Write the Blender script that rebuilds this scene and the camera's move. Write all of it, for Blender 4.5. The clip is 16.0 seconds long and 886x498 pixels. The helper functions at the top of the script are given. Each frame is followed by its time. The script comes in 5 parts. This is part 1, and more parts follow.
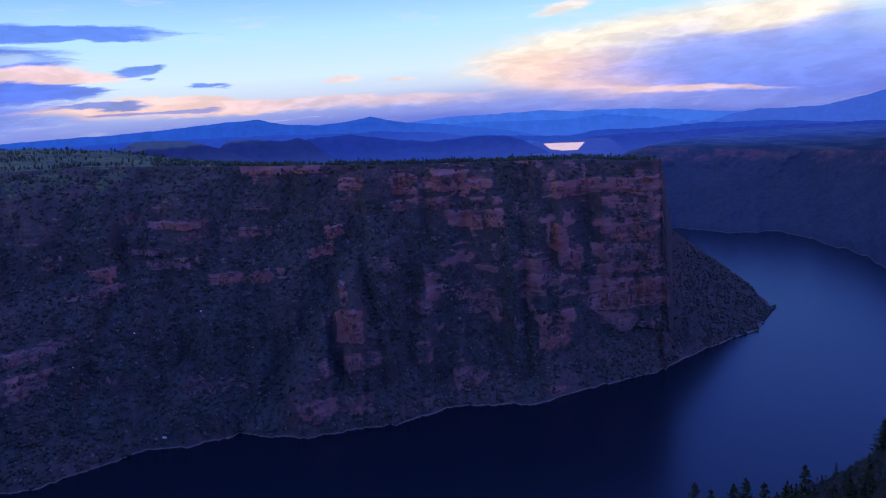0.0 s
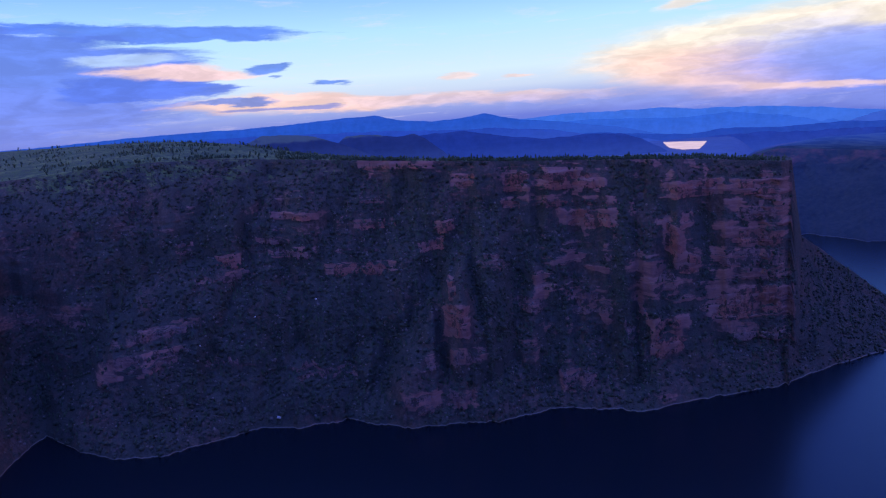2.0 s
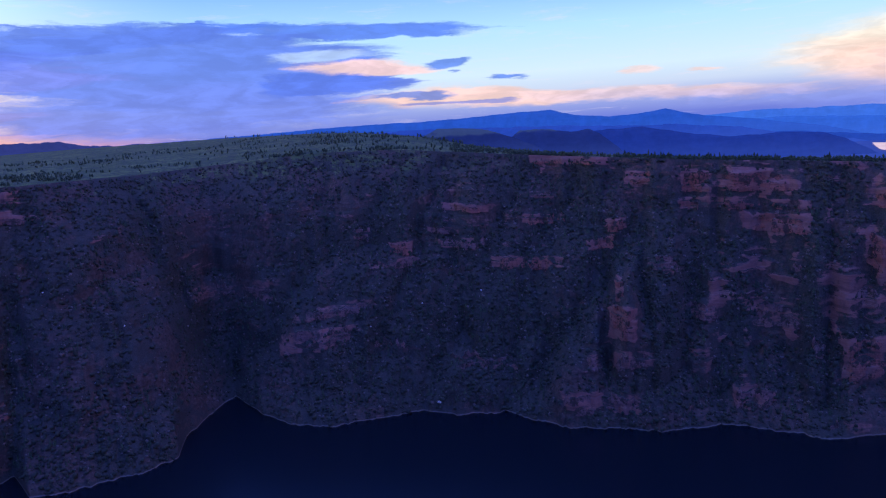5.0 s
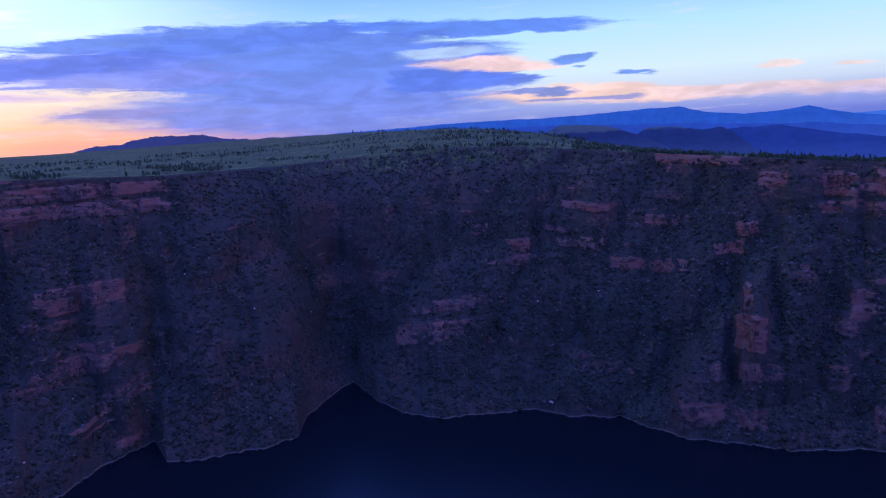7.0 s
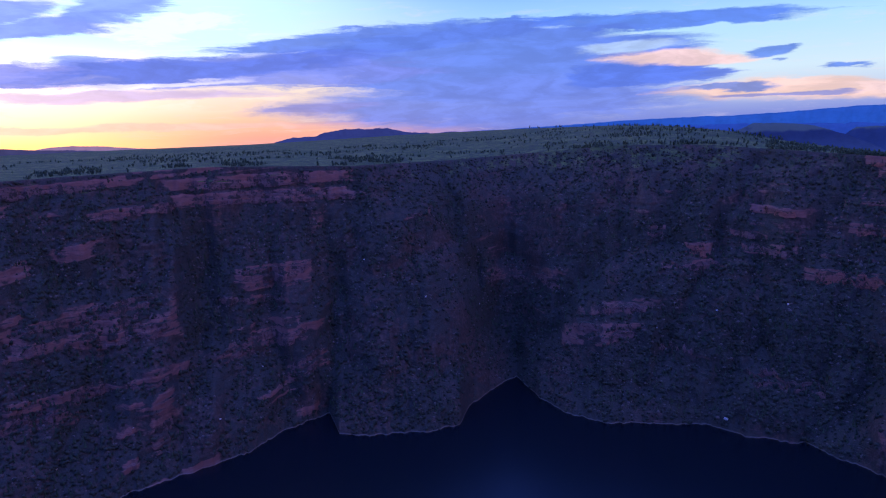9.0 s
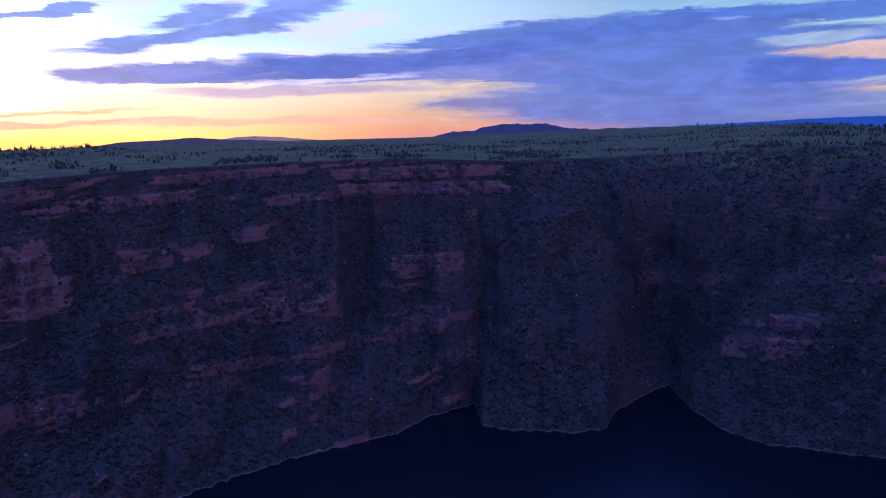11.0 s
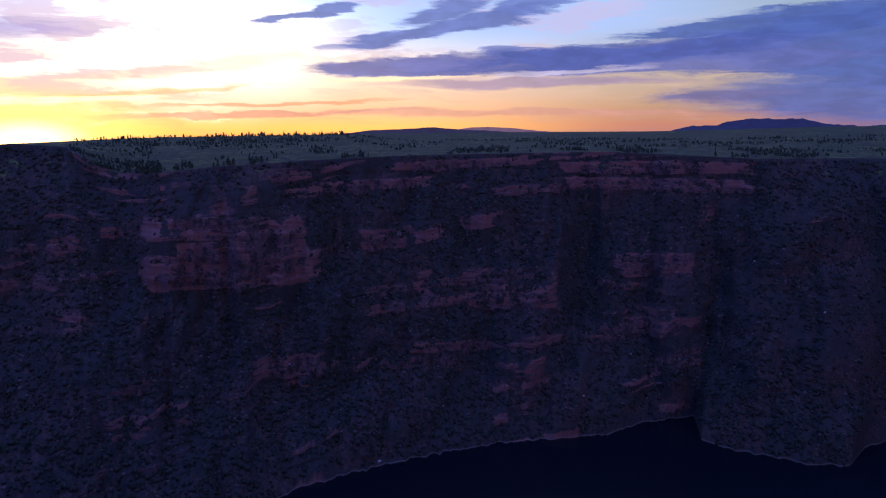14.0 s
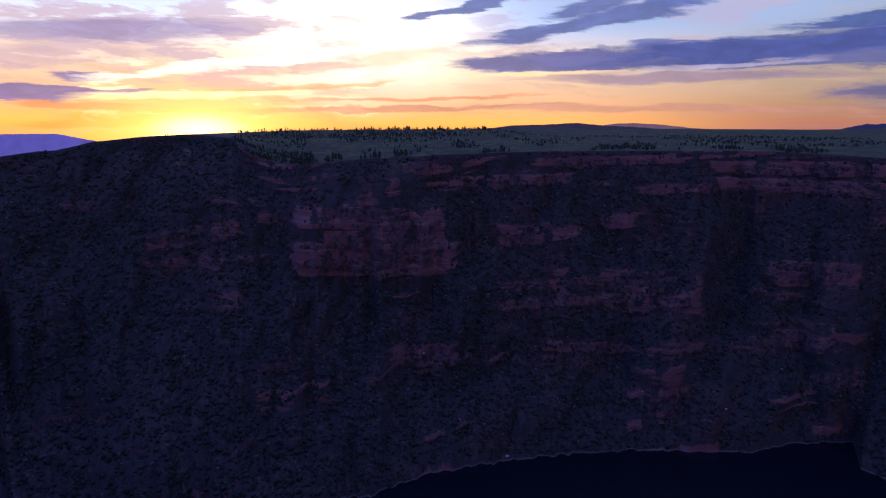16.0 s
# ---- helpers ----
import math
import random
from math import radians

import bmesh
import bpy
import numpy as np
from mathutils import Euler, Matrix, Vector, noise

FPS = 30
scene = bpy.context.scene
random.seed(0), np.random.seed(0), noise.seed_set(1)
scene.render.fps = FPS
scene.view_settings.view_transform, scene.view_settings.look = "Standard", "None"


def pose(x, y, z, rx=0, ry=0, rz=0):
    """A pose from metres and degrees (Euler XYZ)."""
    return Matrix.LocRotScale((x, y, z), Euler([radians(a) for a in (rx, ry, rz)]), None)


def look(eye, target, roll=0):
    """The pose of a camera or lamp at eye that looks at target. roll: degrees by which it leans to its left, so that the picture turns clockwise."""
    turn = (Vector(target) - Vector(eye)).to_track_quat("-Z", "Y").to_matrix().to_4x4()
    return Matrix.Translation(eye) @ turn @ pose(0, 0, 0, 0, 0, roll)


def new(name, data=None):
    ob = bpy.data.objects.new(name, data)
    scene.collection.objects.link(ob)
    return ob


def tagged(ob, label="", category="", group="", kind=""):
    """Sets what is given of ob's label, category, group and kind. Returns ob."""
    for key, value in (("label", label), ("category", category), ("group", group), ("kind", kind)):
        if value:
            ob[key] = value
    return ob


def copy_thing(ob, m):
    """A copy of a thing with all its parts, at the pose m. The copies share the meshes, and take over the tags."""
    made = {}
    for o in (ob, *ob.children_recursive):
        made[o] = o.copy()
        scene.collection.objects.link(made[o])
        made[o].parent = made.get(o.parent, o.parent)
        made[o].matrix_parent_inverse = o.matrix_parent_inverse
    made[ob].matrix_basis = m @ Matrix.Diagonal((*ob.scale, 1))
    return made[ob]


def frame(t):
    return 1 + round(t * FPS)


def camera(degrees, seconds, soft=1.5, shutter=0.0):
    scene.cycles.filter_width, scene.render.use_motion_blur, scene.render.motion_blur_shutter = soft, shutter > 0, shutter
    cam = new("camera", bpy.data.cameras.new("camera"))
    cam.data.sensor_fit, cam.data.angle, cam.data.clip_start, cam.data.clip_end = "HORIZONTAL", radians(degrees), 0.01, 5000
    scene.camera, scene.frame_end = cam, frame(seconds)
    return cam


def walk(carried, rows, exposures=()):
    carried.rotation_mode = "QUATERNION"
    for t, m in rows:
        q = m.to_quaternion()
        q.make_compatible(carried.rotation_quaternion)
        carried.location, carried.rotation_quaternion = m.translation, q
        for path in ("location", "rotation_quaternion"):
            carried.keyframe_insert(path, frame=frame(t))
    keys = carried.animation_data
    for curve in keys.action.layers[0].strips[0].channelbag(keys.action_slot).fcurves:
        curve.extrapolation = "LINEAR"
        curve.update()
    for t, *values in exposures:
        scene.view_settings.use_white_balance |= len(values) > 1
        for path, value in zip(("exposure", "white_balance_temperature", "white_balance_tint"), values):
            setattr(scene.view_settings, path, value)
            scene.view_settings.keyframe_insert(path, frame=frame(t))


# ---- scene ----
cam = camera(65.0, 16.0, soft=1.2)

# ---- the camera: a drone hovering 480 m over the lake, turning to its left ----
H = 480.0
TURNS = (
    (0, 79.49, 4.56, 3.13), (0.5, 79.60, 4.43, 5.45), (1, 79.71, 4.39, 7.65), (1.5, 79.81, 4.25, 9.99), (2, 79.92, 4.16, 12.37),
    (2.5, 80.02, 4.01, 14.95), (3, 80.10, 3.87, 17.43), (3.5, 80.19, 3.77, 20.01), (4, 80.28, 3.60, 22.30),
    (6.5, 80.51, 2.99, 33.37), (7, 80.59, 2.82, 36.29), (7.5, 80.63, 2.61, 39.58), (8, 80.73, 2.45, 43.14), (8.5, 80.77, 2.21, 47.02),
    (9, 80.82, 1.97, 50.60), (11.5, 80.69, 0.79, 66.71), (12, 80.62, 0.59, 70.03), (12.5, 80.55, 0.42, 72.83), (13, 80.45, 0.28, 75.64),
    (13.5, 80.38, 0.13, 78.78), (14, 80.27, -0.09, 82.05), (14.5, 80.17, -0.19, 85.00), (15, 80.05, -0.35, 88.13),
    (15.5, 79.93, -0.48, 91.01), (16, 79.81, -0.64, 93.56))
ROWS = [(t, pose(0, 0, H, rx, ry, rz)) for t, rx, ry, rz in TURNS]
EXPOSURES = [(0, 0.0, 6250, 10), (7, 0.0, 6250, 10), (9, -0.05, 6300, 10), (11.5, -0.45, 6400, 10), (12.5, -0.6, 6500, 11), (14, -0.9, 6850, 12), (16, -1.12, 7200, 13)]
walk(cam, ROWS, EXPOSURES)

# ---- world: dawn sky with cloud banks, azimuth in degrees to the left of +y ----
SUN_AZ, SUN_EL = 113.6, 0.7


class Nodes:
    """Short hand for building a node tree."""

    def __init__(self, tree):
        self.tree = tree
        tree.nodes.clear()

    def node(self, kind, **settings):
        n = self.tree.nodes.new(kind)
        for key, value in settings.items():
            setattr(n, key, value)
        return n

    def put(self, socket, value):
        if isinstance(value, bpy.types.NodeSocket):
            self.tree.links.new(value, socket)
        elif value is not None:
            socket.default_value = value

    def math(self, op, a, b=None, c=None, clamp=False):
        n = self.node("ShaderNodeMath", operation=op, use_clamp=clamp)
        for i, v in enumerate((a, b, c)):
            self.put(n.inputs[i], v)
        return n.outputs[0]

    def add(self, a, b):
        return self.math("ADD", a, b)

    def sub(self, a, b):
        return self.math("SUBTRACT", a, b)

    def mul(self, a, b):
        return self.math("MULTIPLY", a, b)

    def step(self, value, low, high, to_low=0.0, to_high=1.0):
        n = self.node("ShaderNodeMapRange", interpolation_type="SMOOTHSTEP")
        for i, v in enumerate((value, low, high, to_low, to_high)):
            self.put(n.inputs[i], v)
        return n.outputs[0]

    def mix(self, factor, a, b, blend="MIX"):
        n = self.node("ShaderNodeMix", data_type="RGBA", blend_type=blend)
        self.put(n.inputs[0], factor)
        for i, v in ((6, a), (7, b)):
            self.put(n.inputs[i], (*v, 1) if isinstance(v, tuple) and len(v) == 3 else v)
        return n.outputs[2]

    def noise(self, vector, scale, detail=4.0, rough=0.55, distort=0.0):
        n = self.node("ShaderNodeTexNoise")
        self.put(n.inputs["Vector"], vector)
        for key, v in (("Scale", scale), ("Detail", detail), ("Roughness", rough), ("Distortion", distort)):
            self.put(n.inputs[key], v)
        return n.outputs["Fac"]

    def vec(self, x, y, z=0.0):
        n = self.node("ShaderNodeCombineXYZ")
        for i, v in enumerate((x, y, z)):
            self.put(n.inputs[i], v)
        return n.outputs[0]

    def scaled(self, vector, by):
        n = self.node("ShaderNodeVectorMath", operation="MULTIPLY")
        self.put(n.inputs[0], vector)
        self.put(n.inputs[1], by)
        return n.outputs[0]

    def ramp(self, value, stops):
        n = self.node("ShaderNodeValToRGB")
        self.put(n.inputs[0], value)
        ramp = n.color_ramp
        while len(ramp.elements) < len(stops):
            ramp.elements.new(0.5)
        for element, (at, colour) in zip(ramp.elements, stops):
            element.position, element.color = at, (*colour, 1)
        return n.outputs[0]


def srgb(r, g, b):
    """Linear light from an 8-bit colour."""
    return tuple((c / 255 / 12.92 if c <= 10 else ((c / 255 + 0.055) / 1.055) ** 2.4) for c in (r, g, b))


world = bpy.data.worlds.new("dawn")
scene.world = world
world.use_nodes = True
g = Nodes(world.node_tree)
_dir = g.node("ShaderNodeTexCoord").outputs["Generated"]
_xyz = g.node("ShaderNodeSeparateXYZ")
g.put(_xyz.inputs[0], _dir)
sky_az = g.mul(g.math("ARCTAN2", g.mul(_xyz.outputs[0], -1.0), _xyz.outputs[1]), 57.29578)
sky_el = g.mul(g.math("ARCSINE", _xyz.outputs[2]), 57.29578)
dome = g.vec(sky_az, sky_el)

# clear sky: cold away from the sun, warm towards it
height = g.math("DIVIDE", g.add(sky_el, 2.0), 24.0, clamp=True)
cold = g.ramp(height, ((0.0, srgb(80, 104, 205)), (0.10, srgb(98, 122, 215)), (0.15, srgb(145, 162, 226)), (0.20, srgb(200, 214, 240)), (0.26, srgb(212, 234, 250)), (0.40, srgb(182, 226, 255)), (0.62, srgb(96, 160, 255)), (1.0, (0.152, 0.365, 2.08))))
warm = g.ramp(height, ((0.0, (2.5, 0.85, 0.14)), (0.09, (2.6, 1.25, 0.34)), (0.14, (2.2, 1.15, 0.66)), (0.21, (2.0, 1.35, 1.0)), (0.30, (2.0, 1.6, 1.4)), (0.42, (1.6, 2.0, 3.1)), (0.62, (0.70, 1.10, 2.3)), (1.0, (0.152, 0.365, 2.08))))
rose = g.ramp(height, ((0.0, srgb(232, 160, 190)), (0.10, srgb(255, 172, 158)), (0.15, srgb(255, 198, 165)), (0.22, srgb(255, 224, 205)), (0.34, srgb(240, 236, 246)), (0.5, srgb(190, 226, 255)), (0.7, srgb(120, 180, 245)), (1.0, (0.152, 0.365, 2.08))))
clear = g.mix(g.step(sky_az, 44.0, 62.0), cold, rose)
clear = g.mix(g.step(sky_az, 64.0, 88.0), clear, warm)
clear = g.mix(g.mul(g.mul(g.step(sky_az, 50.0, 72.0), g.step(sky_az, 98.0, 78.0)), g.step(sky_el, 5.0, 8.5)), clear, (0.75, 1.08, 1.9))
# the glow round the sun, and the dimmer dome away from it
_du = g.mul(g.sub(sky_az, SUN_AZ - 1.0), 0.36)
_dv = g.sub(sky_el, -0.7)
_near = g.math("POWER", g.add(g.mul(_du, _du), g.mul(_dv, _dv)), 0.5)
_du2 = g.mul(g.sub(sky_az, 101.0), 0.42)
_dv2 = g.sub(sky_el, 6.0)
_veil = g.math("POWER", g.add(g.mul(_du2, _du2), g.mul(_dv2, _dv2)), 0.5)
clear = g.mix(g.mul(g.step(_veil, 0.5, 6.5, 1.0, 0.0), 0.9), clear, (3.6, 3.2, 2.7))
_behind = g.math("ABSOLUTE", g.sub(g.math("MODULO", g.add(sky_az, 360.0 + 180.0 - 55.0), 360.0), 180.0))
# the rosy belt of sky opposite the sun
_belt = g.math("ABSOLUTE", g.sub(g.math("MODULO", g.add(sky_az, 360.0 + 180.0 - (SUN_AZ - 180.0)), 360.0), 180.0))
away = g.add(1.0, g.mul(g.step(_behind, 84.0, 118.0), g.step(_belt, 5.0, 110.0, 0.55, 0.22)))

dusk = g.ramp(height, ((0.0, (0.56, 0.54, 1.30)), (0.3, (0.46, 0.50, 1.5)), (1.0, (0.152, 0.365, 2.08))))
clear = g.mix(g.step(_behind, 84.0, 118.0), clear, dusk)
clear = g.mix(g.mul(g.mul(g.step(_belt, 8.0, 48.0, 1.0, 0.0), g.step(_behind, 90.0, 118.0)), g.step(sky_el, 75.0, 25.0)), clear, (0.62, 0.43, 0.78))

# clouds: long banks with frayed edges
_wide = g.node("ShaderNodeTexNoise")
g.put(_wide.inputs["Vector"], g.scaled(dome, (0.11, 0.62, 1.0)))
for _key, _value in (("Scale", 1.0), ("Detail", 6.0), ("Roughness", 0.62)):
    _wide.inputs[_key].default_value = _value
_shift = g.node("ShaderNodeVectorMath", operation="SUBTRACT")
g.put(_shift.inputs[0], _wide.outputs["Color"])
_shift.inputs[1].default_value = (0.5, 0.5, 0.5)
_frayed = g.node("ShaderNodeVectorMath", operation="ADD")
g.put(_frayed.inputs[0], dome)
g.put(_frayed.inputs[1], g.scaled(_shift.outputs[0], (7.0, 1.9, 0.0)))
frayed = _frayed.outputs[0]
streaks = g.noise(g.scaled(frayed, (0.14, 1.7, 1.0)), 1.0, 9.0, 0.68)
billow = g.noise(g.scaled(frayed, (0.35, 1.1, 1.0)), 1.0, 6.0, 0.6)
# thin high veils in the open sky
veil = g.mix(g.step(sky_el, 3.0, 7.0), srgb(255, 214, 190), (1.25, 1.3, 1.7))
clear = g.mix(g.mul(g.step(streaks, 0.52, 0.75), 0.45), clear, g.mix(g.step(sky_az, 60.0, 90.0), srgb(235, 225, 240), veil))
# broken morning cloud all round the sun
field = g.noise(g.scaled(frayed, (0.13, 0.62, 1.0)), 1.0, 7.0, 0.6)
broken = g.mul(g.mul(g.step(field, 0.49, 0.57), g.step(sky_az, 90.0, 108.0)), g.step(sky_el, 11.0, 8.0))
lit = g.mix(g.step(sky_el, 0.5, 4.5), (2.3, 1.05, 0.42), (1.25, 1.0, 1.35))
clear = g.mix(g.mul(broken, 0.8), clear, lit)
gaps = g.mul(g.step(field, 0.44, 0.34), g.step(sky_az, 92.0, 104.0))
clear = g.mix(g.mul(gaps, 0.8), clear, (3.6, 3.0, 2.0))
patches = g.mul(g.mul(g.step(field, 0.50, 0.60), g.step(sky_az, 58.0, 70.0)), g.mul(g.step(sky_az, 96.0, 88.0), g.step(sky_el, 2.0, 3.5)))
clear = g.mix(g.mul(patches, 0.6), clear, g.mix(g.step(sky_el, 4.0, 8.0), (1.35, 0.95, 0.85), (1.05, 0.95, 1.5)))
heaven = clear


def cloud(az, el, half_length, half_height, tilt, colour, cover, soft):
    """One bank of cloud: where it lies, its size and lean in degrees, and how frayed it is."""
    global heaven
    m = g.node("ShaderNodeMapping", vector_type="TEXTURE")
    g.put(m.inputs["Vector"], frayed)
    m.inputs["Location"].default_value = (az, el, 0)
    m.inputs["Rotation"].default_value = (0, 0, radians(tilt))
    m.inputs["Scale"].default_value = (half_length, half_height, 1)
    n = g.node("ShaderNodeVectorMath", operation="LENGTH")
    g.put(n.inputs[0], m.outputs[0])
    wisp = 0.55 if az < -4 else 0.75 if half_height > 1.5 else 1.25
    dense = g.add(n.outputs["Value"], g.mul(g.sub(streaks, 0.5), wisp))
    soft = (1.0 if az < -4 else 0.62) * soft
    colour = tuple(c * (1.0 if az < 64 else 1.1 if az < 72 else 1.5 if az < 95 else 2.0) for c in colour)
    shade = g.mix(g.step(billow, 0.35, 0.7), tuple(c * 0.86 for c in colour), tuple(c * 1.14 for c in colour))
    heaven = g.mix(g.mul(g.step(dense, 1.0 - soft, 1.0 + soft, 1.0, 0.0), cover), heaven, shade)


cloud(54.4, 7.76, 14.2, 0.98, -2.8, srgb(90,127,234), 0.92, 0.25)
cloud(34.5, 8.20, 11.0, 0.59, 2.4, srgb(80,124,238), 0.90, 0.30)
cloud(45.7, 5.61, 15.3, 3.03, 2.0, srgb(92,127,234), 0.95, 0.22)
cloud(67.8, 5.29, 17.0, 1.08, -0.4, srgb(116,132,230), 0.90, 0.30)
cloud(46.5, 2.55, 16.0, 1.85, -0.3, srgb(106,134,234), 0.94, 0.50)
cloud(34.7, 4.15, 6.3, 0.88, 2.2, srgb(82,120,236), 0.90, 0.25)
cloud(60.2, 2.64, 4.2, 0.39, -3.5, srgb(140,140,220), 0.80, 0.40)
cloud(36.3, 6.29, 3.3, 0.44, 0.6, srgb(190,215,250), 0.75, 0.50)
cloud(32.1, 5.24, 5.4, 0.46, 2.7, srgb(252,214,214), 0.92, 0.55)
cloud(24.0, 2.47, 8.3, 0.73, 1.3, srgb(255,212,200), 0.90, 0.50)
cloud(12.3, 2.10, 12.3, 0.54, 2.4, srgb(248,212,208), 0.80, 0.60)
cloud(28.1, 2.83, 3.8, 0.24, 1.7, srgb(105,135,220), 0.90, 0.40)
cloud(25.5, 2.15, 4.4, 0.20, 1.3, srgb(120,140,225), 0.80, 0.50)
cloud(25.3, 5.50, 2.1, 0.39, -4.1, srgb(98,140,235), 0.95, 0.35)
cloud(20.6, 3.96, 1.4, 0.20, 1.2, srgb(98,140,235), 0.95, 0.40)
cloud(25.2, 4.65, 0.5, 0.15, 1.8, srgb(110,145,235), 0.80, 0.50)
cloud(11.5, 3.93, 1.5, 0.24, 1.4, srgb(250,215,210), 0.70, 0.60)
cloud(6.0, 3.53, 1.2, 0.20, 1.0, srgb(250,215,210), 0.70, 0.60)
cloud(-13.3, 4.81, 13.6, 1.95, -3.2, srgb(255,240,222), 0.97, 0.30)
cloud(-8.4, 2.69, 7.2, 1.66, 6.9, srgb(255,212,200), 0.85, 0.55)
cloud(-21.5, 2.69, 11.7, 2.54, 1.3, srgb(108,142,248), 0.85, 0.50)
cloud(-21.5, 5.54, 4.4, 0.68, -0.3, srgb(255,240,222), 0.90, 0.50)
cloud(-7.0, 7.74, 2.1, 0.44, -7.9, srgb(255,235,220), 0.80, 0.50)
cloud(-15.1, 0.96, 5.9, 0.24, 4.5, srgb(250,215,215), 0.80, 0.50)
cloud(-10.8, 0.34, 23.1, 0.59, 4.0, srgb(140,160,238), 0.50, 0.80)
cloud(82.5, 7.83, 9.4, 0.68, -10.3, srgb(112,132,215), 0.95, 0.35)
cloud(82.2, 9.20, 3.9, 0.68, -12.0, srgb(120,140,222), 0.95, 0.40)
cloud(74.5, 9.92, 3.8, 0.98, -13.2, srgb(112,135,222), 0.90, 0.40)
cloud(92.2, 8.83, 4.2, 0.34, -12.2, srgb(120,140,220), 0.95, 0.40)
cloud(84.6, 5.01, 8.4, 0.68, -2.5, srgb(120,125,205), 0.95, 0.35)
cloud(68.0, 5.73, 12.5, 0.98, -3.3, srgb(86,112,222), 0.92, 0.40)
cloud(75.7, 3.75, 10.4, 0.44, -0.2, srgb(160,140,200), 0.70, 0.60)
cloud(77.8, 6.12, 2.3, 0.29, -2.5, srgb(110,130,220), 0.80, 0.50)
cloud(117.9, 6.43, 9.0, 0.80, -3.6, srgb(150,142,205), 0.78, 0.60)
cloud(121.6, 4.48, 6.5, 0.85, -4.9, srgb(185,160,205), 0.55, 0.70)
cloud(119.9, 3.14, 2.2, 0.29, -4.4, srgb(120,115,185), 0.95, 0.40)
cloud(124.0, 1.81, 4.2, 0.64, -2.1, srgb(115,115,190), 0.95, 0.35)
cloud(119.2, 1.92, 2.4, 0.24, -10.2, srgb(125,115,185), 0.90, 0.40)
cloud(100.9, 4.71, 8.3, 0.49, -7.4, srgb(245,205,190), 0.60, 0.70)
cloud(99.4, 1.05, 12.5, 0.24, -2.1, srgb(215,150,140), 0.75, 0.50)
cloud(119.2, 0.13, 4.7, 0.44, -3.4, srgb(240,150,80), 0.60, 0.60)
cloud(75.6, 1.42, 15.6, 0.34, -0.2, srgb(225,165,165), 0.60, 0.60)
cloud(110.5, 4.35, 9.0, 0.35, -8.0, (1.9, 1.75, 1.4), 0.80, 0.70)
cloud(106.0, 2.70, 9.0, 0.22, -4.0, srgb(250,190,140), 0.70, 0.60)
cloud(112.0, 2.05, 8.0, 0.30, -3.0, (1.9, 1.6, 0.9), 0.80, 0.70)
cloud(96.0, 1.95, 9.0, 0.16, -2.0, srgb(235,150,120), 0.70, 0.60)
cloud(119.5, 0.95, 5.0, 0.30, 2.0, srgb(235,150,120), 0.70, 0.50)
cloud(86.5, 4.05, 4.5, 0.22, -2.5, (1.5, 1.25, 0.8), 0.75, 0.60)
cloud(72.0, 4.55, 6.0, 0.20, -3.0, (1.0, 0.9, 1.2), 0.50, 0.60)
# the sun's own glow over all
heaven = g.mix(g.mul(g.step(_near, 0.4, 4.2, 1.0, 0.0), 0.75), heaven, (3.6, 2.4, 0.75))
heaven = g.mix(g.step(_near, 0.0, 1.7, 1.0, 0.0), heaven, (9.0, 6.0, 2.4))
dimmed = g.node("ShaderNodeVectorMath", operation="SCALE")
g.put(dimmed.inputs[0], heaven)
g.put(dimmed.inputs["Scale"], away)
sky = g.node("ShaderNodeTexSky", sky_type="NISHITA", sun_disc=False, sun_elevation=radians(SUN_EL), sun_rotation=radians(-SUN_AZ), altitude=1800.0, air_density=1.0, dust_density=1.0)
air = g.node("ShaderNodeBackground")
g.put(air.inputs[0], sky.outputs[0])
air.inputs[1].default_value = 0.03
banks = g.node("ShaderNodeBackground")
g.put(banks.inputs[0], dimmed.outputs[0])
banks.inputs[1].default_value = 1.03
both = g.node("ShaderNodeAddShader")
g.put(both.inputs[0], air.outputs[0])
g.put(both.inputs[1], banks.outputs[0])
g.put(g.node("ShaderNodeOutputWorld").inputs[0], both.outputs[0])


sun_data = bpy.data.lights.new("sun", "SUN")
sun_data.energy, sun_data.angle, sun_data.color = 1.0, radians(0.6), (1.0, 0.62, 0.35)
sun = new("sun", sun_data)
_a, _e = radians(SUN_AZ), radians(SUN_EL)
sun.matrix_world = look((-math.sin(_a) * 4000, math.cos(_a) * 4000, H + math.tan(_e) * 4000), (0, 0, H))

# ---- materials ----


def material(name):
    m = bpy.data.materials.new(name)
    m.use_nodes = True
    return m, Nodes(m.node_tree)


def finish(g, colour, rough, bump=None, strength=0.6, distance=1.0, metal=0.0, specular=0.25):
    b = g.node("ShaderNodeBsdfPrincipled")
    g.put(b.inputs["Base Color"], (*colour, 1) if isinstance(colour, tuple) else colour)
    g.put(b.inputs["Roughness"], rough)
    g.put(b.inputs["Metallic"], metal)
    g.put(b.inputs["Specular IOR Level"], specular)
    if bump is not None:
        n = g.node("ShaderNodeBump")
        g.put(n.inputs["Strength"], strength)
        g.put(n.inputs["Distance"], distance)
        g.put(n.inputs["Height"], bump)
        g.put(b.inputs["Normal"], n.outputs[0])
    out = g.node("ShaderNodeOutputMaterial")
    g.put(out.inputs[0], b.outputs[0])
    return b


def place(g):
    return g.node("ShaderNodeNewGeometry").outputs["Position"]


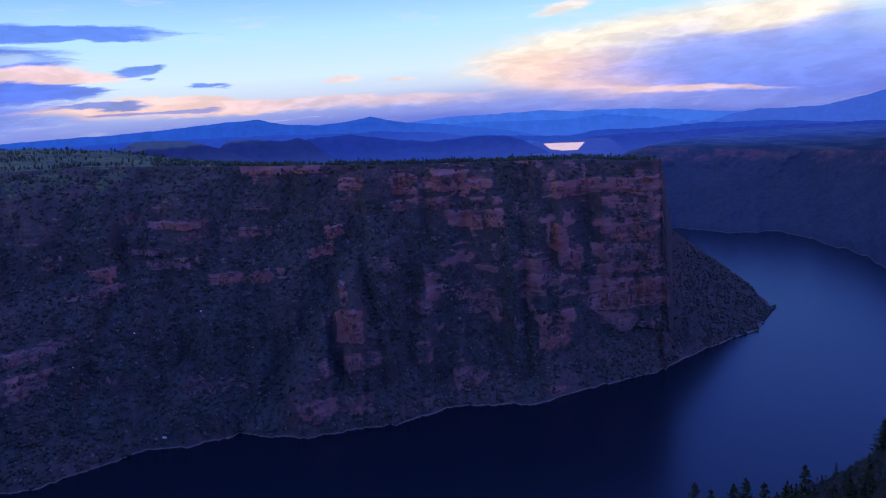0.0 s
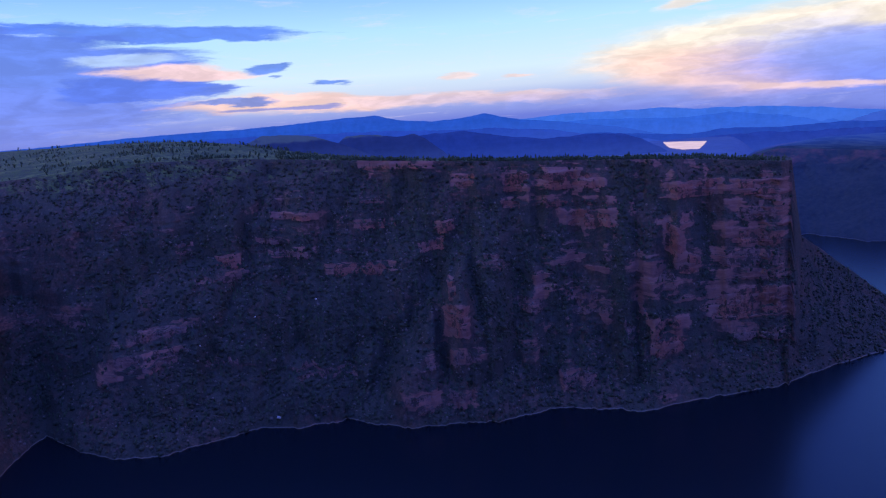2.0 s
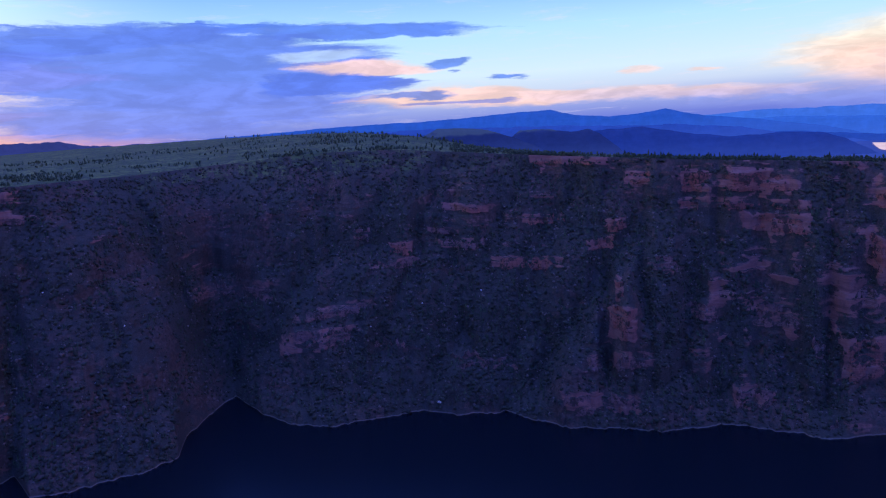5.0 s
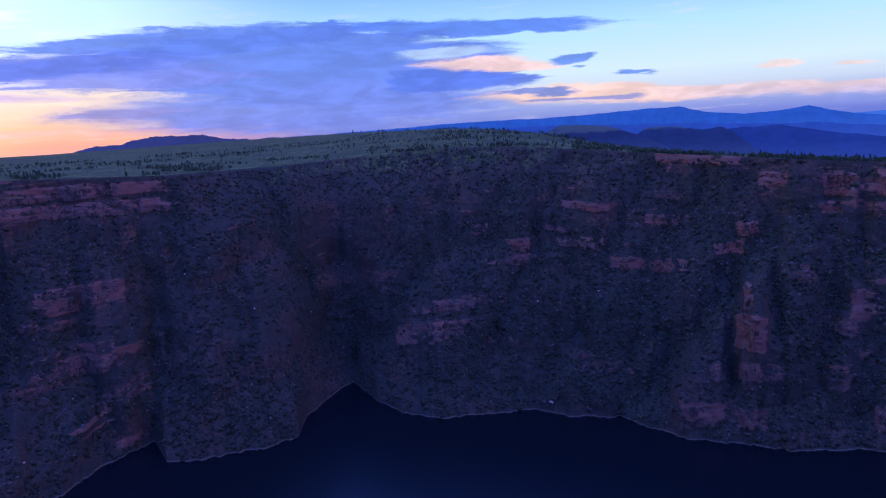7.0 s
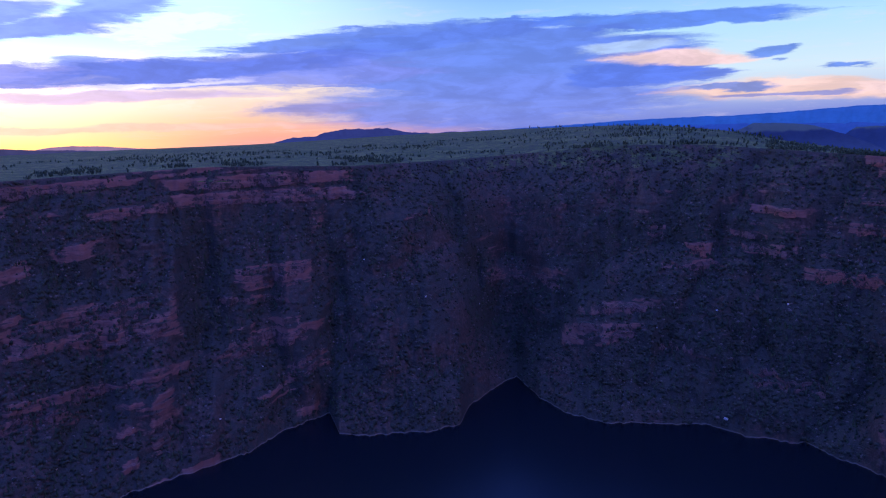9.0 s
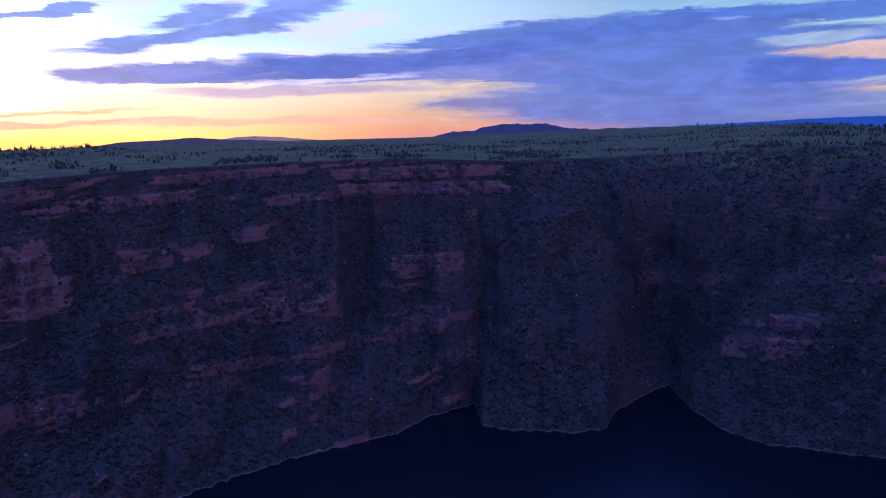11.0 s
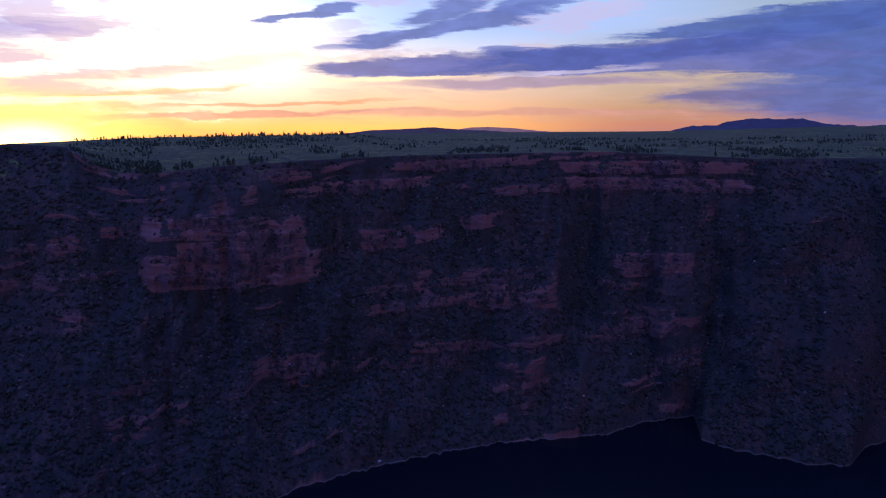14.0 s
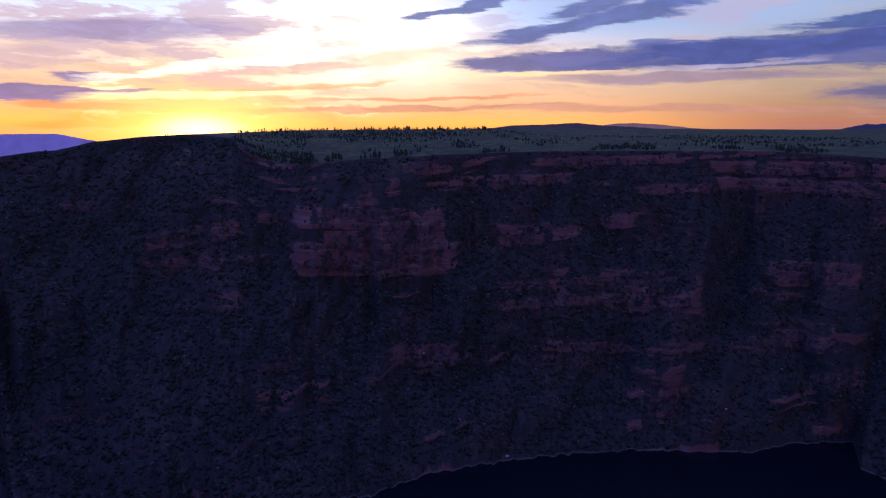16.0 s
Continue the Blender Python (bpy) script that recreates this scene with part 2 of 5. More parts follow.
def rock_colours(g, p):
    """Red sandstone in level beds, streaked and jointed."""
    bend = g.noise(p, 0.004, 3)
    xyz = g.node("ShaderNodeSeparateXYZ")
    g.put(xyz.inputs[0], p)
    level = g.add(xyz.outputs[2], g.mul(bend, 60.0))
    beds = g.noise(g.vec(g.mul(xyz.outputs[0], 0.006), g.mul(xyz.outputs[1], 0.006), g.mul(level, 0.10)), 1.0, 5, 0.7)
    thin = g.noise(g.vec(g.mul(xyz.outputs[0], 0.02), g.mul(xyz.outputs[1], 0.02), g.mul(level, 0.55)), 1.0, 3, 0.6)
    joints = g.noise(g.scaled(p, (0.12, 0.12, 0.06)), 1.0, 4, 0.65)
    blotch = g.noise(p, 0.045, 5, 0.62)
    tone = g.ramp(beds, ((0.25, (0.085, 0.048, 0.043)), (0.42, (0.140, 0.066, 0.056)), (0.55, (0.190, 0.089, 0.074)), (0.72, (0.190, 0.120, 0.106))))
    tone = g.mix(g.step(blotch, 0.5, 0.72), tone, (0.150, 0.082, 0.070))
    tone = g.mix(g.mul(g.step(joints, 0.55, 0.70), 0.45), tone, (0.085, 0.05, 0.045))
    bump = g.add(g.mul(thin, 1.6), g.add(g.mul(joints, 0.7), g.mul(g.noise(p, 0.35, 4, 0.6), 1.0)))
    return tone, bump, blotch


def wall_material():
    m, g = material("canyon_rock")
    geo = g.node("ShaderNodeNewGeometry")
    p = geo.outputs["Position"]
    tone, bump, blotch = rock_colours(g, p)
    n = g.node("ShaderNodeSeparateXYZ")
    g.put(n.inputs[0], geo.outputs["True Normal"])
    at = g.node("ShaderNodeSeparateXYZ")
    g.put(at.inputs[0], p)
    patch = g.noise(p, 0.018, 5, 0.6)
    fine = g.noise(p, 0.16, 4, 0.65)
    soil = g.mix(g.step(fine, 0.35, 0.65), (0.044, 0.030, 0.026), (0.083, 0.053, 0.045))
    scrub = g.mix(g.step(g.noise(p, 0.5, 3, 0.6), 0.4, 0.6), (0.030, 0.030, 0.026), (0.052, 0.044, 0.038))
    clump = g.noise(p, 0.055, 5, 0.7)
    broad = g.noise(p, 0.013, 4, 0.55)
    beds = g.noise(g.vec(g.mul(at.outputs[0], 0.005), g.mul(at.outputs[1], 0.005), g.mul(at.outputs[2], 0.075)), 1.0, 4, 0.6)
    grown = g.add(g.add(clump, g.mul(g.sub(broad, 0.5), 1.5)), g.add(g.mul(g.sub(g.noise(p, 0.10, 3, 0.6), 0.5), 0.9), g.mul(g.sub(beds, 0.5), 0.5)))
    damp = g.node("ShaderNodeAttribute", attribute_name="damp").outputs["Fac"]
    cover = g.mix(g.step(g.add(grown, g.mul(damp, 0.45)), 0.375, 0.535), soil, scrub)
    bare = g.node("ShaderNodeAttribute", attribute_name="bare").outputs["Fac"]
    lens = g.noise(g.scaled(p, (0.014, 0.014, 0.115)), 1.0, 4, 0.6)
    shown = g.add(g.add(g.add(g.mul(bare, 1.05), g.mul(g.sub(patch, 0.5), 0.6)), g.mul(g.sub(lens, 0.5), 0.8)), g.add(g.mul(g.sub(fine, 0.5), 0.5), g.mul(g.sub(0.36, n.outputs[2]), 0.45)))
    colour = g.mix(g.step(shown, 0.38, 0.78), cover, g.scaled(tone, (1.12, 1.04, 1.05)))
    # the pale rim that the falling lake leaves at the water's edge
    shore = g.step(g.add(at.outputs[2], g.mul(g.sub(fine, 0.5), 3.0)), 0.8, 2.6, 1.0, 0.0)
    colour = g.mix(g.mul(shore, 0.36), colour, (0.34, 0.27, 0.23))
    # grass on the tableland
    high = g.mul(g.step(at.outputs[2], 385.0, 410.0), g.step(n.outputs[2], 0.86, 0.95))
    grass = g.mix(g.step(g.noise(p, 0.012, 5, 0.6), 0.40, 0.62), (0.054, 0.068, 0.022), (0.110, 0.119, 0.038))
    grass = g.mix(g.step(g.noise(p, 0.06, 4, 0.65), 0.44, 0.58), grass, (0.040, 0.042, 0.028))
    colour = g.mix(high, colour, grass)
    finish(g, colour, 0.95, bump, 0.5, 1.8, specular=0.1)
    return m


def leaf_material(name, dark, light):
    m, g = material(name)
    geo = g.node("ShaderNodeNewGeometry")
    p = geo.outputs["Position"]
    mixed = g.add(g.mul(geo.outputs["Random Per Island"], 0.7), g.mul(g.noise(p, 0.9, 2), 0.4))
    finish(g, g.mix(g.step(mixed, 0.1, 0.9), dark, light), 0.85, g.noise(p, 3.0, 3), 0.6, 0.3, specular=0.15)
    return m


def water_material():
    m, g = material("lake_water")
    p = place(g)
    ripple = g.add(g.mul(g.noise(g.scaled(p, (0.30, 0.14, 0.2)), 1.0, 4, 0.6), 1.0), g.mul(g.noise(p, 0.012, 3), 3.0))
    b = finish(g, (0.003, 0.0062, 0.0100), 0.25, ripple, 0.14, 0.5, specular=0.31)
    b.inputs["IOR"].default_value = 1.333
    return m


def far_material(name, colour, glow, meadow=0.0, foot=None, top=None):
    """Far backdrop land: blue morning haze painted on as emission, palest at its foot."""
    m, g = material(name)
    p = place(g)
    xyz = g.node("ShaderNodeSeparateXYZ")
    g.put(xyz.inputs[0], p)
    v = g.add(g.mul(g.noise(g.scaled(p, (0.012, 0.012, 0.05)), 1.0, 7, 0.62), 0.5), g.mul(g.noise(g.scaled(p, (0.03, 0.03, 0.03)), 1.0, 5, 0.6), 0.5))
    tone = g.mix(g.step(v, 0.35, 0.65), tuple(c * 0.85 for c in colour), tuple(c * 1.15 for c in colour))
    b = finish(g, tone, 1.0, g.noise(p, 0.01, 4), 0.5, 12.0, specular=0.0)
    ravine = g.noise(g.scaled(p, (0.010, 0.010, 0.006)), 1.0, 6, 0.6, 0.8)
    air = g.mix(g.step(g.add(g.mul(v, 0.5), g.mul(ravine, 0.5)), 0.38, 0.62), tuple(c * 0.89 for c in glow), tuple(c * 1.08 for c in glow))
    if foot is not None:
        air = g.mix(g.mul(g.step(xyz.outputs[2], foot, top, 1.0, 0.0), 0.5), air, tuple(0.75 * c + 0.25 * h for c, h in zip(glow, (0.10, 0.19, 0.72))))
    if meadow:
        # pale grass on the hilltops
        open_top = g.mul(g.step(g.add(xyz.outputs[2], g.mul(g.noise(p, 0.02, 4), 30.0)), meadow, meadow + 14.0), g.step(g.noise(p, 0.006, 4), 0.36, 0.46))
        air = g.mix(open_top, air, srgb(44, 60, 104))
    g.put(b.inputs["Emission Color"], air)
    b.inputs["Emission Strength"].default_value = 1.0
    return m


ROCK = wall_material()
PINE = leaf_material("pine_needles", (0.018, 0.027, 0.016), (0.045, 0.062, 0.032))
SCRUB = leaf_material("juniper_scrub", (0.024, 0.027, 0.019), (0.044, 0.045, 0.033))
WATER = water_material()
_m, _g = material("pine_bark")
finish(_g, _g.mix(_g.noise(_g.scaled(place(_g), (3.0, 3.0, 0.8)), 1.0, 4), (0.05, 0.03, 0.02), (0.16, 0.10, 0.07)), 0.9, _g.noise(place(_g), 4.0, 3), 0.6, 0.1)
BARK = _m

def stone_material():
    m, g = material("broken_sandstone")
    geo = g.node("ShaderNodeNewGeometry")
    p = geo.outputs["Position"]
    tone = g.mix(geo.outputs["Random Per Island"], (0.055, 0.043, 0.040), (0.115, 0.09, 0.085))
    tone = g.mix(g.step(g.noise(p, 0.9, 4), 0.4, 0.65), tone, (0.13, 0.085, 0.075))
    finish(g, tone, 0.9, g.noise(p, 1.6, 4), 0.6, 0.4)
    return m


STONE = stone_material()
_m, _g = material("forest_floor")
finish(_g, _g.mix(_g.step(_g.noise(place(_g), 0.2, 5, 0.65), 0.38, 0.62), (0.008, 0.010, 0.006), (0.022, 0.020, 0.014)), 0.95, _g.noise(place(_g), 0.4, 5, 0.65), 0.8, 1.5, specular=0.1)
FOREST = _m

# ---- noise over arrays ----


def hashed(ix, iy, seed):
    n = (ix.astype(np.int64) * 374761393 + iy.astype(np.int64) * 668265263 + seed * 1442695041) & 0x7FFFFFFF
    n = ((n ^ (n >> 13)) * 1274126177) & 0x7FFFFFFF
    n = ((n ^ (n >> 16)) * 2246822519) & 0x7FFFFFFF
    return (n ^ (n >> 15)) % 100003 / 100003.0


def value_noise(x, y, seed=0):
    x, y = np.broadcast_arrays(np.asarray(x, float), np.asarray(y, float))
    ix, iy = np.floor(x), np.floor(y)
    fx, fy = x - ix, y - iy
    fx, fy = fx * fx * fx * (fx * (fx * 6 - 15) + 10), fy * fy * fy * (fy * (fy * 6 - 15) + 10)
    a, b = hashed(ix, iy, seed), hashed(ix + 1, iy, seed)
    c, d = hashed(ix, iy + 1, seed), hashed(ix + 1, iy + 1, seed)
    return (a + (b - a) * fx) * (1 - fy) + (c + (d - c) * fx) * fy


def fractal(x, y, seed=0, octaves=4, rough=0.5):
    total, weight, size = 0.0, 0.0, 1.0
    for i in range(octaves):
        total = total + size * value_noise(x * 2.0**i + 17.3 * i, y * 2.0**i - 9.1 * i, seed + i)
        weight, size = weight + size, size * rough
    return total / weight


def ridged(x, y, seed=0, octaves=4):
    total, weight, size = 0.0, 0.0, 1.0
    for i in range(octaves):
        total = total + size * (1 - np.abs(2 * value_noise(x * 2.0**i + 5.7 * i, y * 2.0**i + 3.3 * i, seed + i) - 1))
        weight, size = weight + size, size * 0.5
    return total / weight


def smooth(x, low, high):
    t = np.clip((np.asarray(x, float) - low) / (high - low), 0, 1)
    return t * t * (3 - 2 * t)


def curve(a, stops):
    """A value along the azimuth from (azimuth, value) stops."""
    return np.interp(a, [s[0] for s in stops], [s[1] for s in stops])


def grid_mesh(name, x, y, z, mat):
    """One mesh from arrays of rows along the azimuth."""
    n, m = x.shape
    mesh = bpy.data.meshes.new(name)
    co = np.stack([x, y, z], -1).reshape(-1, 3)
    i, j = np.meshgrid(np.arange(n - 1), np.arange(m - 1), indexing="ij")
    a = (i * m + j).ravel()
    quads = np.stack([a, a + 1, a + m + 1, a + m], -1)
    mesh.vertices.add(len(co))
    mesh.vertices.foreach_set("co", co.ravel())
    mesh.loops.add(quads.size)
    mesh.loops.foreach_set("vertex_index", quads.ravel())
    mesh.polygons.add(len(quads))
    mesh.polygons.foreach_set("loop_start", np.arange(0, quads.size, 4))
    mesh.update(calc_edges=True)
    mesh.materials.append(mat)
    mesh.polygons.foreach_set("use_smooth", np.ones(len(quads), bool))
    mesh.validate()
    return new(name, mesh)


def polar(a, r):
    return -np.sin(np.radians(a)) * r, np.cos(np.radians(a)) * r


# ---- the far canyon wall and the tableland above it ----
SHORE = ((-22.2, 1720), (-21.8, 1672), (-20.8, 1519), (-17.9, 1417), (-13.1, 1249), (-7.5, 1165), (-3, 1104), (-0.6, 1110), (4.2, 1111), (9.3, 1067),
         (16.5, 1064), (20, 1096), (22.4, 1131), (26.7, 1126), (29.6, 1155), (33, 1140), (37.5, 1125), (41, 1163), (43, 1226), (45, 1340),
         (47.2, 1270), (49.1, 1185), (49.9, 1112), (52.1, 1088), (58, 1086), (60.4, 1103), (61.1, 1196), (65, 1140), (68, 1078), (71.6, 1048),
         (77.5, 1014), (88, 938), (94.4, 898), (99.4, 843), (108, 820), (118, 850), (127.2, 960), (128.2, 1200))
RIM = ((-22.2, 1726), (-21.8, 1690), (-20.4, 1700), (-17.5, 1600), (-14.6, 1500), (-13.9, 1395), (-10, 1370), (-5, 1330), (0, 1315), (6, 1310), (12, 1330), (18.5, 1390),
       (24, 1470), (29, 1540), (35, 1600), (42, 1660), (46, 1720), (50, 1600), (56, 1440), (60, 1410), (66, 1420), (72, 1400), (80, 1360), (88, 1300),
       (93, 1250), (98, 1220), (104, 1250), (108, 1380), (113, 1480), (120, 1480), (127, 1420), (128.2, 1400))
RIM_EL = ((-22.2, -16.0), (-21.8, -15.9), (-21.2, -15.5), (-20.4, -14.3), (-17.5, -12.1), (-14.6, -9.9), (-14.2, -7.0), (-13.9, -4.45), (-6.5, -3.9), (0, -3.62), (7.3, -3.25), (12, -2.9), (18.5, -2.4),
          (26.5, -1.65), (30, -1.3), (35.6, -1.15), (40, -1.35), (50, -1.9), (58, -2.1), (69, -1.7), (80, -1.95), (86, -2.1), (92.8, -2.45), (98, -2.75),
          (101, -2.95), (104, -3.3), (106.8, -3.25), (108.8, -2.5), (110.3, -1.25), (113.6, -0.99), (117, -1.22), (120, -1.58), (120.8, -1.78), (122.4, -2.15), (124.2, -2.30), (125.8, -2.55), (126.8, -2.8), (127.6, -5), (128.2, -12))
BACK = ((-14, 1560), (-6, 1640), (4, 1700), (16, 1800), (24, 1950), (30, 2150), (36, 2500), (44, 3300), (52, 4500), (84, 4700), (89, 2450), (104, 2300), (108, 2100), (112, 1700), (115, 1560), (128.2, 1500))
BACK_EL = ((-24, -17), (-14.6, -12), (-13.9, -4.2), (-8, -3.75), (0, -3.5), (7.3, -3.12), (18.5, -2.15), (24, -1.3), (28.5, -0.3), (33, 0.25), (37, 0.42), (44, 0.42), (54, 0.25),
           (60, 0.06), (66, -0.1), (74, -0.15), (88, -0.32), (100, -0.53), (104.9, -0.62), (107, -0.70), (110, -0.84), (113.6, -1.0), (117, -1.26), (120, -1.56), (120.8, -1.78), (122.4, -2.16), (124.2, -2.32), (125.8, -2.57), (126.8, -2.85), (127.6, -6), (128.2, -17))
AZ = np.arange(-22.1, 128.05, 0.1)
LEVELS = 250
ROCKS, GULLIES = [], []


def rock(az, el, half, tall, rise, bold, label):
    """A bare sandstone outcrop as it lies from the hovering point: middle, half-width and half-height in degrees, dip, how bare."""
    ROCKS.append((az, el, half, tall, rise, bold, label))


def gully(az0, el0, az1, el1, half, deep):
    """A gully down the wall between two points, metres deep: damp and overgrown."""
    GULLIES.append((az0, el0, az1, el1, half, deep))


def spur(az0, el0, az1, el1, half, proud):
    """A rib that stands out of the wall between two points."""
    GULLIES.append((az0, el0, az1, el1, half, -proud))


def chute(az0, el0, az1, el1, half):
    """A dry chute of bare red earth down the slope."""
    GULLIES.append((az0, el0, az1, el1, half, 5.0))


chute(18.45, -2.87, 20.48, -6.23, 0.22)
chute(20.48, -6.23, 22.81, -9.73, 0.22)
chute(13.02, -8.66, 15.61, -13.89, 0.22)
rock(16.52, -2.80, 2.84, 0.31, 0.085, 1.00, "orange-red sandstone band at the rim")
rock(11.02, -4.40, 1.08, 0.50, 0.027, 0.70, "small red sandstone cliff below the rim")
rock(6.73, -4.78, 1.07, 0.78, 0.020, 0.95, "blocky red sandstone bastion under the rim")
rock(2.54, -4.81, 2.92, 0.69, 0.062, 1.00, "bright red sandstone cliff under the pines")
rock(6.93, -6.50, 1.12, 0.41, 0.004, 0.80, "pale red sandstone bench under the bastion")
rock(1.86, -6.62, 3.14, 0.32, 0.061, 0.70, "thin red sandstone course with scrub above")
rock(1.07, -8.01, 2.18, 0.65, 0.041, 0.95, "red sandstone buttress with a square shoulder")
rock(-0.36, -10.86, 0.38, 0.69, 0.000, 0.60, "pale sandstone pillar beside the dark chimney")
rock(-6.90, -6.10, 2.26, 0.59, -0.049, 0.95, "red sandstone cap of the headland")
rock(-11.82, -6.09, 1.86, 0.53, 0.006, 0.90, "red sandstone corner of the headland cap")
rock(-11.66, -8.02, 1.98, 0.40, 0.101, 0.65, "broken red course below the headland cap")
rock(-11.58, -9.79, 2.19, 0.45, 0.097, 0.75, "level red sandstone course on the headland")
rock(-11.12, -11.34, 2.79, 0.58, 0.062, 0.65, "brown-red sandstone tier on the headland")
rock(-11.35, -12.70, 2.62, 0.40, -0.011, 0.65, "jointed red sandstone tier on the headland")
rock(-11.16, -14.73, 2.98, 1.12, -0.023, 0.95, "tall smooth red sandstone face on the headland")
rock(-11.44, -16.90, 2.69, 0.49, 0.102, 0.60, "dull red sandstone foot of the headland")
rock(-5.50, -10.07, 0.76, 1.10, 0.721, 0.95, "pinkish sandstone spire standing out from the wall")
rock(-6.61, -11.87, 0.95, 0.73, 0.283, 0.85, "leaning pink shoulder of the spire")
rock(-4.68, -13.19, 1.45, 0.73, -0.033, 0.50, "grey-pink sandstone knob below the spire")
rock(-5.11, -17.43, 1.43, 1.36, -0.127, 0.85, "rounded pink sandstone boss above the water")
rock(-2.16, -17.02, 0.84, 0.82, -0.034, 0.50, "small pink sandstone knob in the scrub")
rock(2.19, -21.03, 1.63, 0.90, -0.074, 0.65, "red sandstone stump near the waterline")
rock(-4.11, -22.45, 1.45, 0.44, -0.052, 0.50, "low red sandstone shelf near the waterline")
rock(9.33, -11.17, 1.31, 0.60, -0.045, 0.45, "grey sandstone knobs among dark scrub")
rock(6.22, -14.85, 1.68, 0.64, 0.060, 0.50, "broken pink sandstone ribs in the scrub")
rock(0.93, -14.84, 1.69, 0.83, -0.072, 0.40, "grey upright sandstone ribs above the gully")
rock(12.42, -15.98, 1.03, 1.22, 0.118, 1.00, "bare red pyramid of sandstone on a spur")
rock(12.64, -13.23, 0.33, 0.91, 0.000, 0.90, "slim red pinnacle above the pyramid")
rock(14.83, -19.11, 0.71, 0.62, -0.021, 0.60, "red sandstone block below the pyramid")
rock(11.69, -18.86, 1.93, 0.63, -0.034, 0.60, "pink sandstone bench below the pyramid")
rock(14.42, -22.21, 3.30, 0.78, 0.053, 0.60, "dark red stepped sandstone foot beside the water")
rock(25.06, -6.22, 1.78, 0.26, 0.092, 0.80, "thin pale red sandstone ledge among scrub")
rock(20.03, -10.91, 2.93, 0.44, 0.044, 0.85, "long reddish sandstone ledge among scrub")
rock(18.50, -7.40, 1.70, 0.36, 0.010, 0.70, "short red sandstone ledge below the rim")
rock(20.45, -9.44, 1.95, 0.22, 0.097, 0.50, "thin broken sandstone ledge among scrub")
rock(26.91, -8.08, 1.29, 0.21, 0.113, 0.55, "narrow red ledge on the scrubby slope")
rock(25.47, -9.07, 1.82, 0.34, 0.003, 0.60, "pink sandstone ledge rising through scrub")
rock(30.55, -9.26, 0.97, 0.50, -0.049, 0.75, "reddish sandstone block above a gully")
rock(30.95, -10.43, 2.26, 0.33, -0.034, 0.60, "tilted reddish ledge above a gully")
rock(33.71, -7.83, 0.67, 0.48, 0.000, 0.55, "single red crag on the scrubby slope")
rock(18.75, -5.48, 0.98, 0.27, 0.017, 0.50, "small red ledge near the rim")
rock(12.93, -8.06, 0.77, 0.41, -0.077, 0.75, "orange-red crag beside a dry chute")
rock(13.99, -9.50, 0.99, 0.41, -0.193, 0.75, "orange-red scar beside a dry chute")
rock(24.15, -18.87, 3.03, 0.59, 0.087, 0.40, "dark red benches low on the slope")
rock(37.72, -16.11, 3.20, 0.78, -0.067, 0.65, "jointed grey-pink cliff above the inlet")
rock(35.55, -13.82, 3.93, 0.46, -0.114, 0.55, "layered grey-pink ledges above the inlet cliff")
rock(44.30, -11.25, 3.78, 0.51, -0.002, 0.40, "dim pink ledges between two gullies")
rock(24.14, -18.54, 3.37, 0.44, 0.115, 0.45, "dull sandstone ledges above the waterline")
rock(31.95, -16.87, 2.37, 0.36, -0.053, 0.35, "faint sandstone ledges above the inlet")
rock(52.94, -6.13, 1.14, 0.23, -0.248, 0.45, "slanting pale ledge high above the cove")
rock(65.40, -2.86, 6.79, 0.41, -0.011, 0.80, "long dark red sandstone band under the grassy rim")
rock(65.05, -4.11, 7.29, 0.42, -0.004, 0.75, "second dark red band below the rim")
rock(64.94, -10.39, 3.01, 0.84, -0.037, 0.60, "square-topped pinkish cliff beside the cove")
rock(66.66, -12.14, 2.86, 0.33, 0.110, 0.50, "tilted pinkish ledges beside the cove")
rock(67.38, -15.26, 2.72, 0.37, -0.200, 0.55, "dipping pinkish ledge above the cove")
rock(62.65, -17.82, 1.75, 0.67, -0.377, 0.50, "pinkish cliff corner above the small notch")
rock(99.27, -7.64, 5.76, 0.85, 0.015, 0.80, "broad dark red sandstone wall of the upper tier")
rock(99.38, -10.87, 6.12, 1.28, -0.003, 0.90, "broad dark red sandstone wall of the lower tier")
rock(98.34, -9.32, 5.00, 0.63, 0.003, 0.70, "dark red sandstone step between two tiers")
rock(106.82, -7.52, 1.62, 0.40, -0.015, 0.60, "dark red band running into the shade")
rock(95.43, -3.48, 1.45, 0.35, -0.122, 0.60, "small dark red cliff below the trees")
rock(87.84, -4.40, 4.82, 0.41, -0.053, 0.70, "dark red sandstone band below the grass")
rock(74.51, -4.67, 3.30, 0.32, -0.081, 0.60, "dark red ledge under the long band")
rock(80.42, -2.69, 5.50, 0.32, -0.041, 0.60, "thin dark red band at the rim")
rock(86.98, -8.81, 1.86, 0.82, -0.014, 0.60, "small square sandstone cliff in the scrub")
rock(76.37, -12.73, 3.81, 1.67, -0.053, 0.55, "square-cut layered sandstone buttress")
rock(84.64, -14.21, 4.45, 0.41, -0.111, 0.50, "long thin sandstone ledge dipping through scrub")
rock(84.48, -12.65, 4.32, 0.32, -0.095, 0.45, "upper thin sandstone ledge dipping through scrub")
rock(78.03, -17.30, 6.54, 0.41, -0.077, 0.55, "layered sandstone step below the buttress")
rock(93.37, -18.73, 4.32, 0.86, 0.002, 0.55, "dull red sandstone bank in the lower slope")
rock(84.43, -18.95, 4.62, 0.45, 0.018, 0.45, "long dull ledge across the lower slope")
rock(65.97, -15.49, 4.42, 0.54, -0.157, 0.55, "pinkish ledges below the cove cliff")
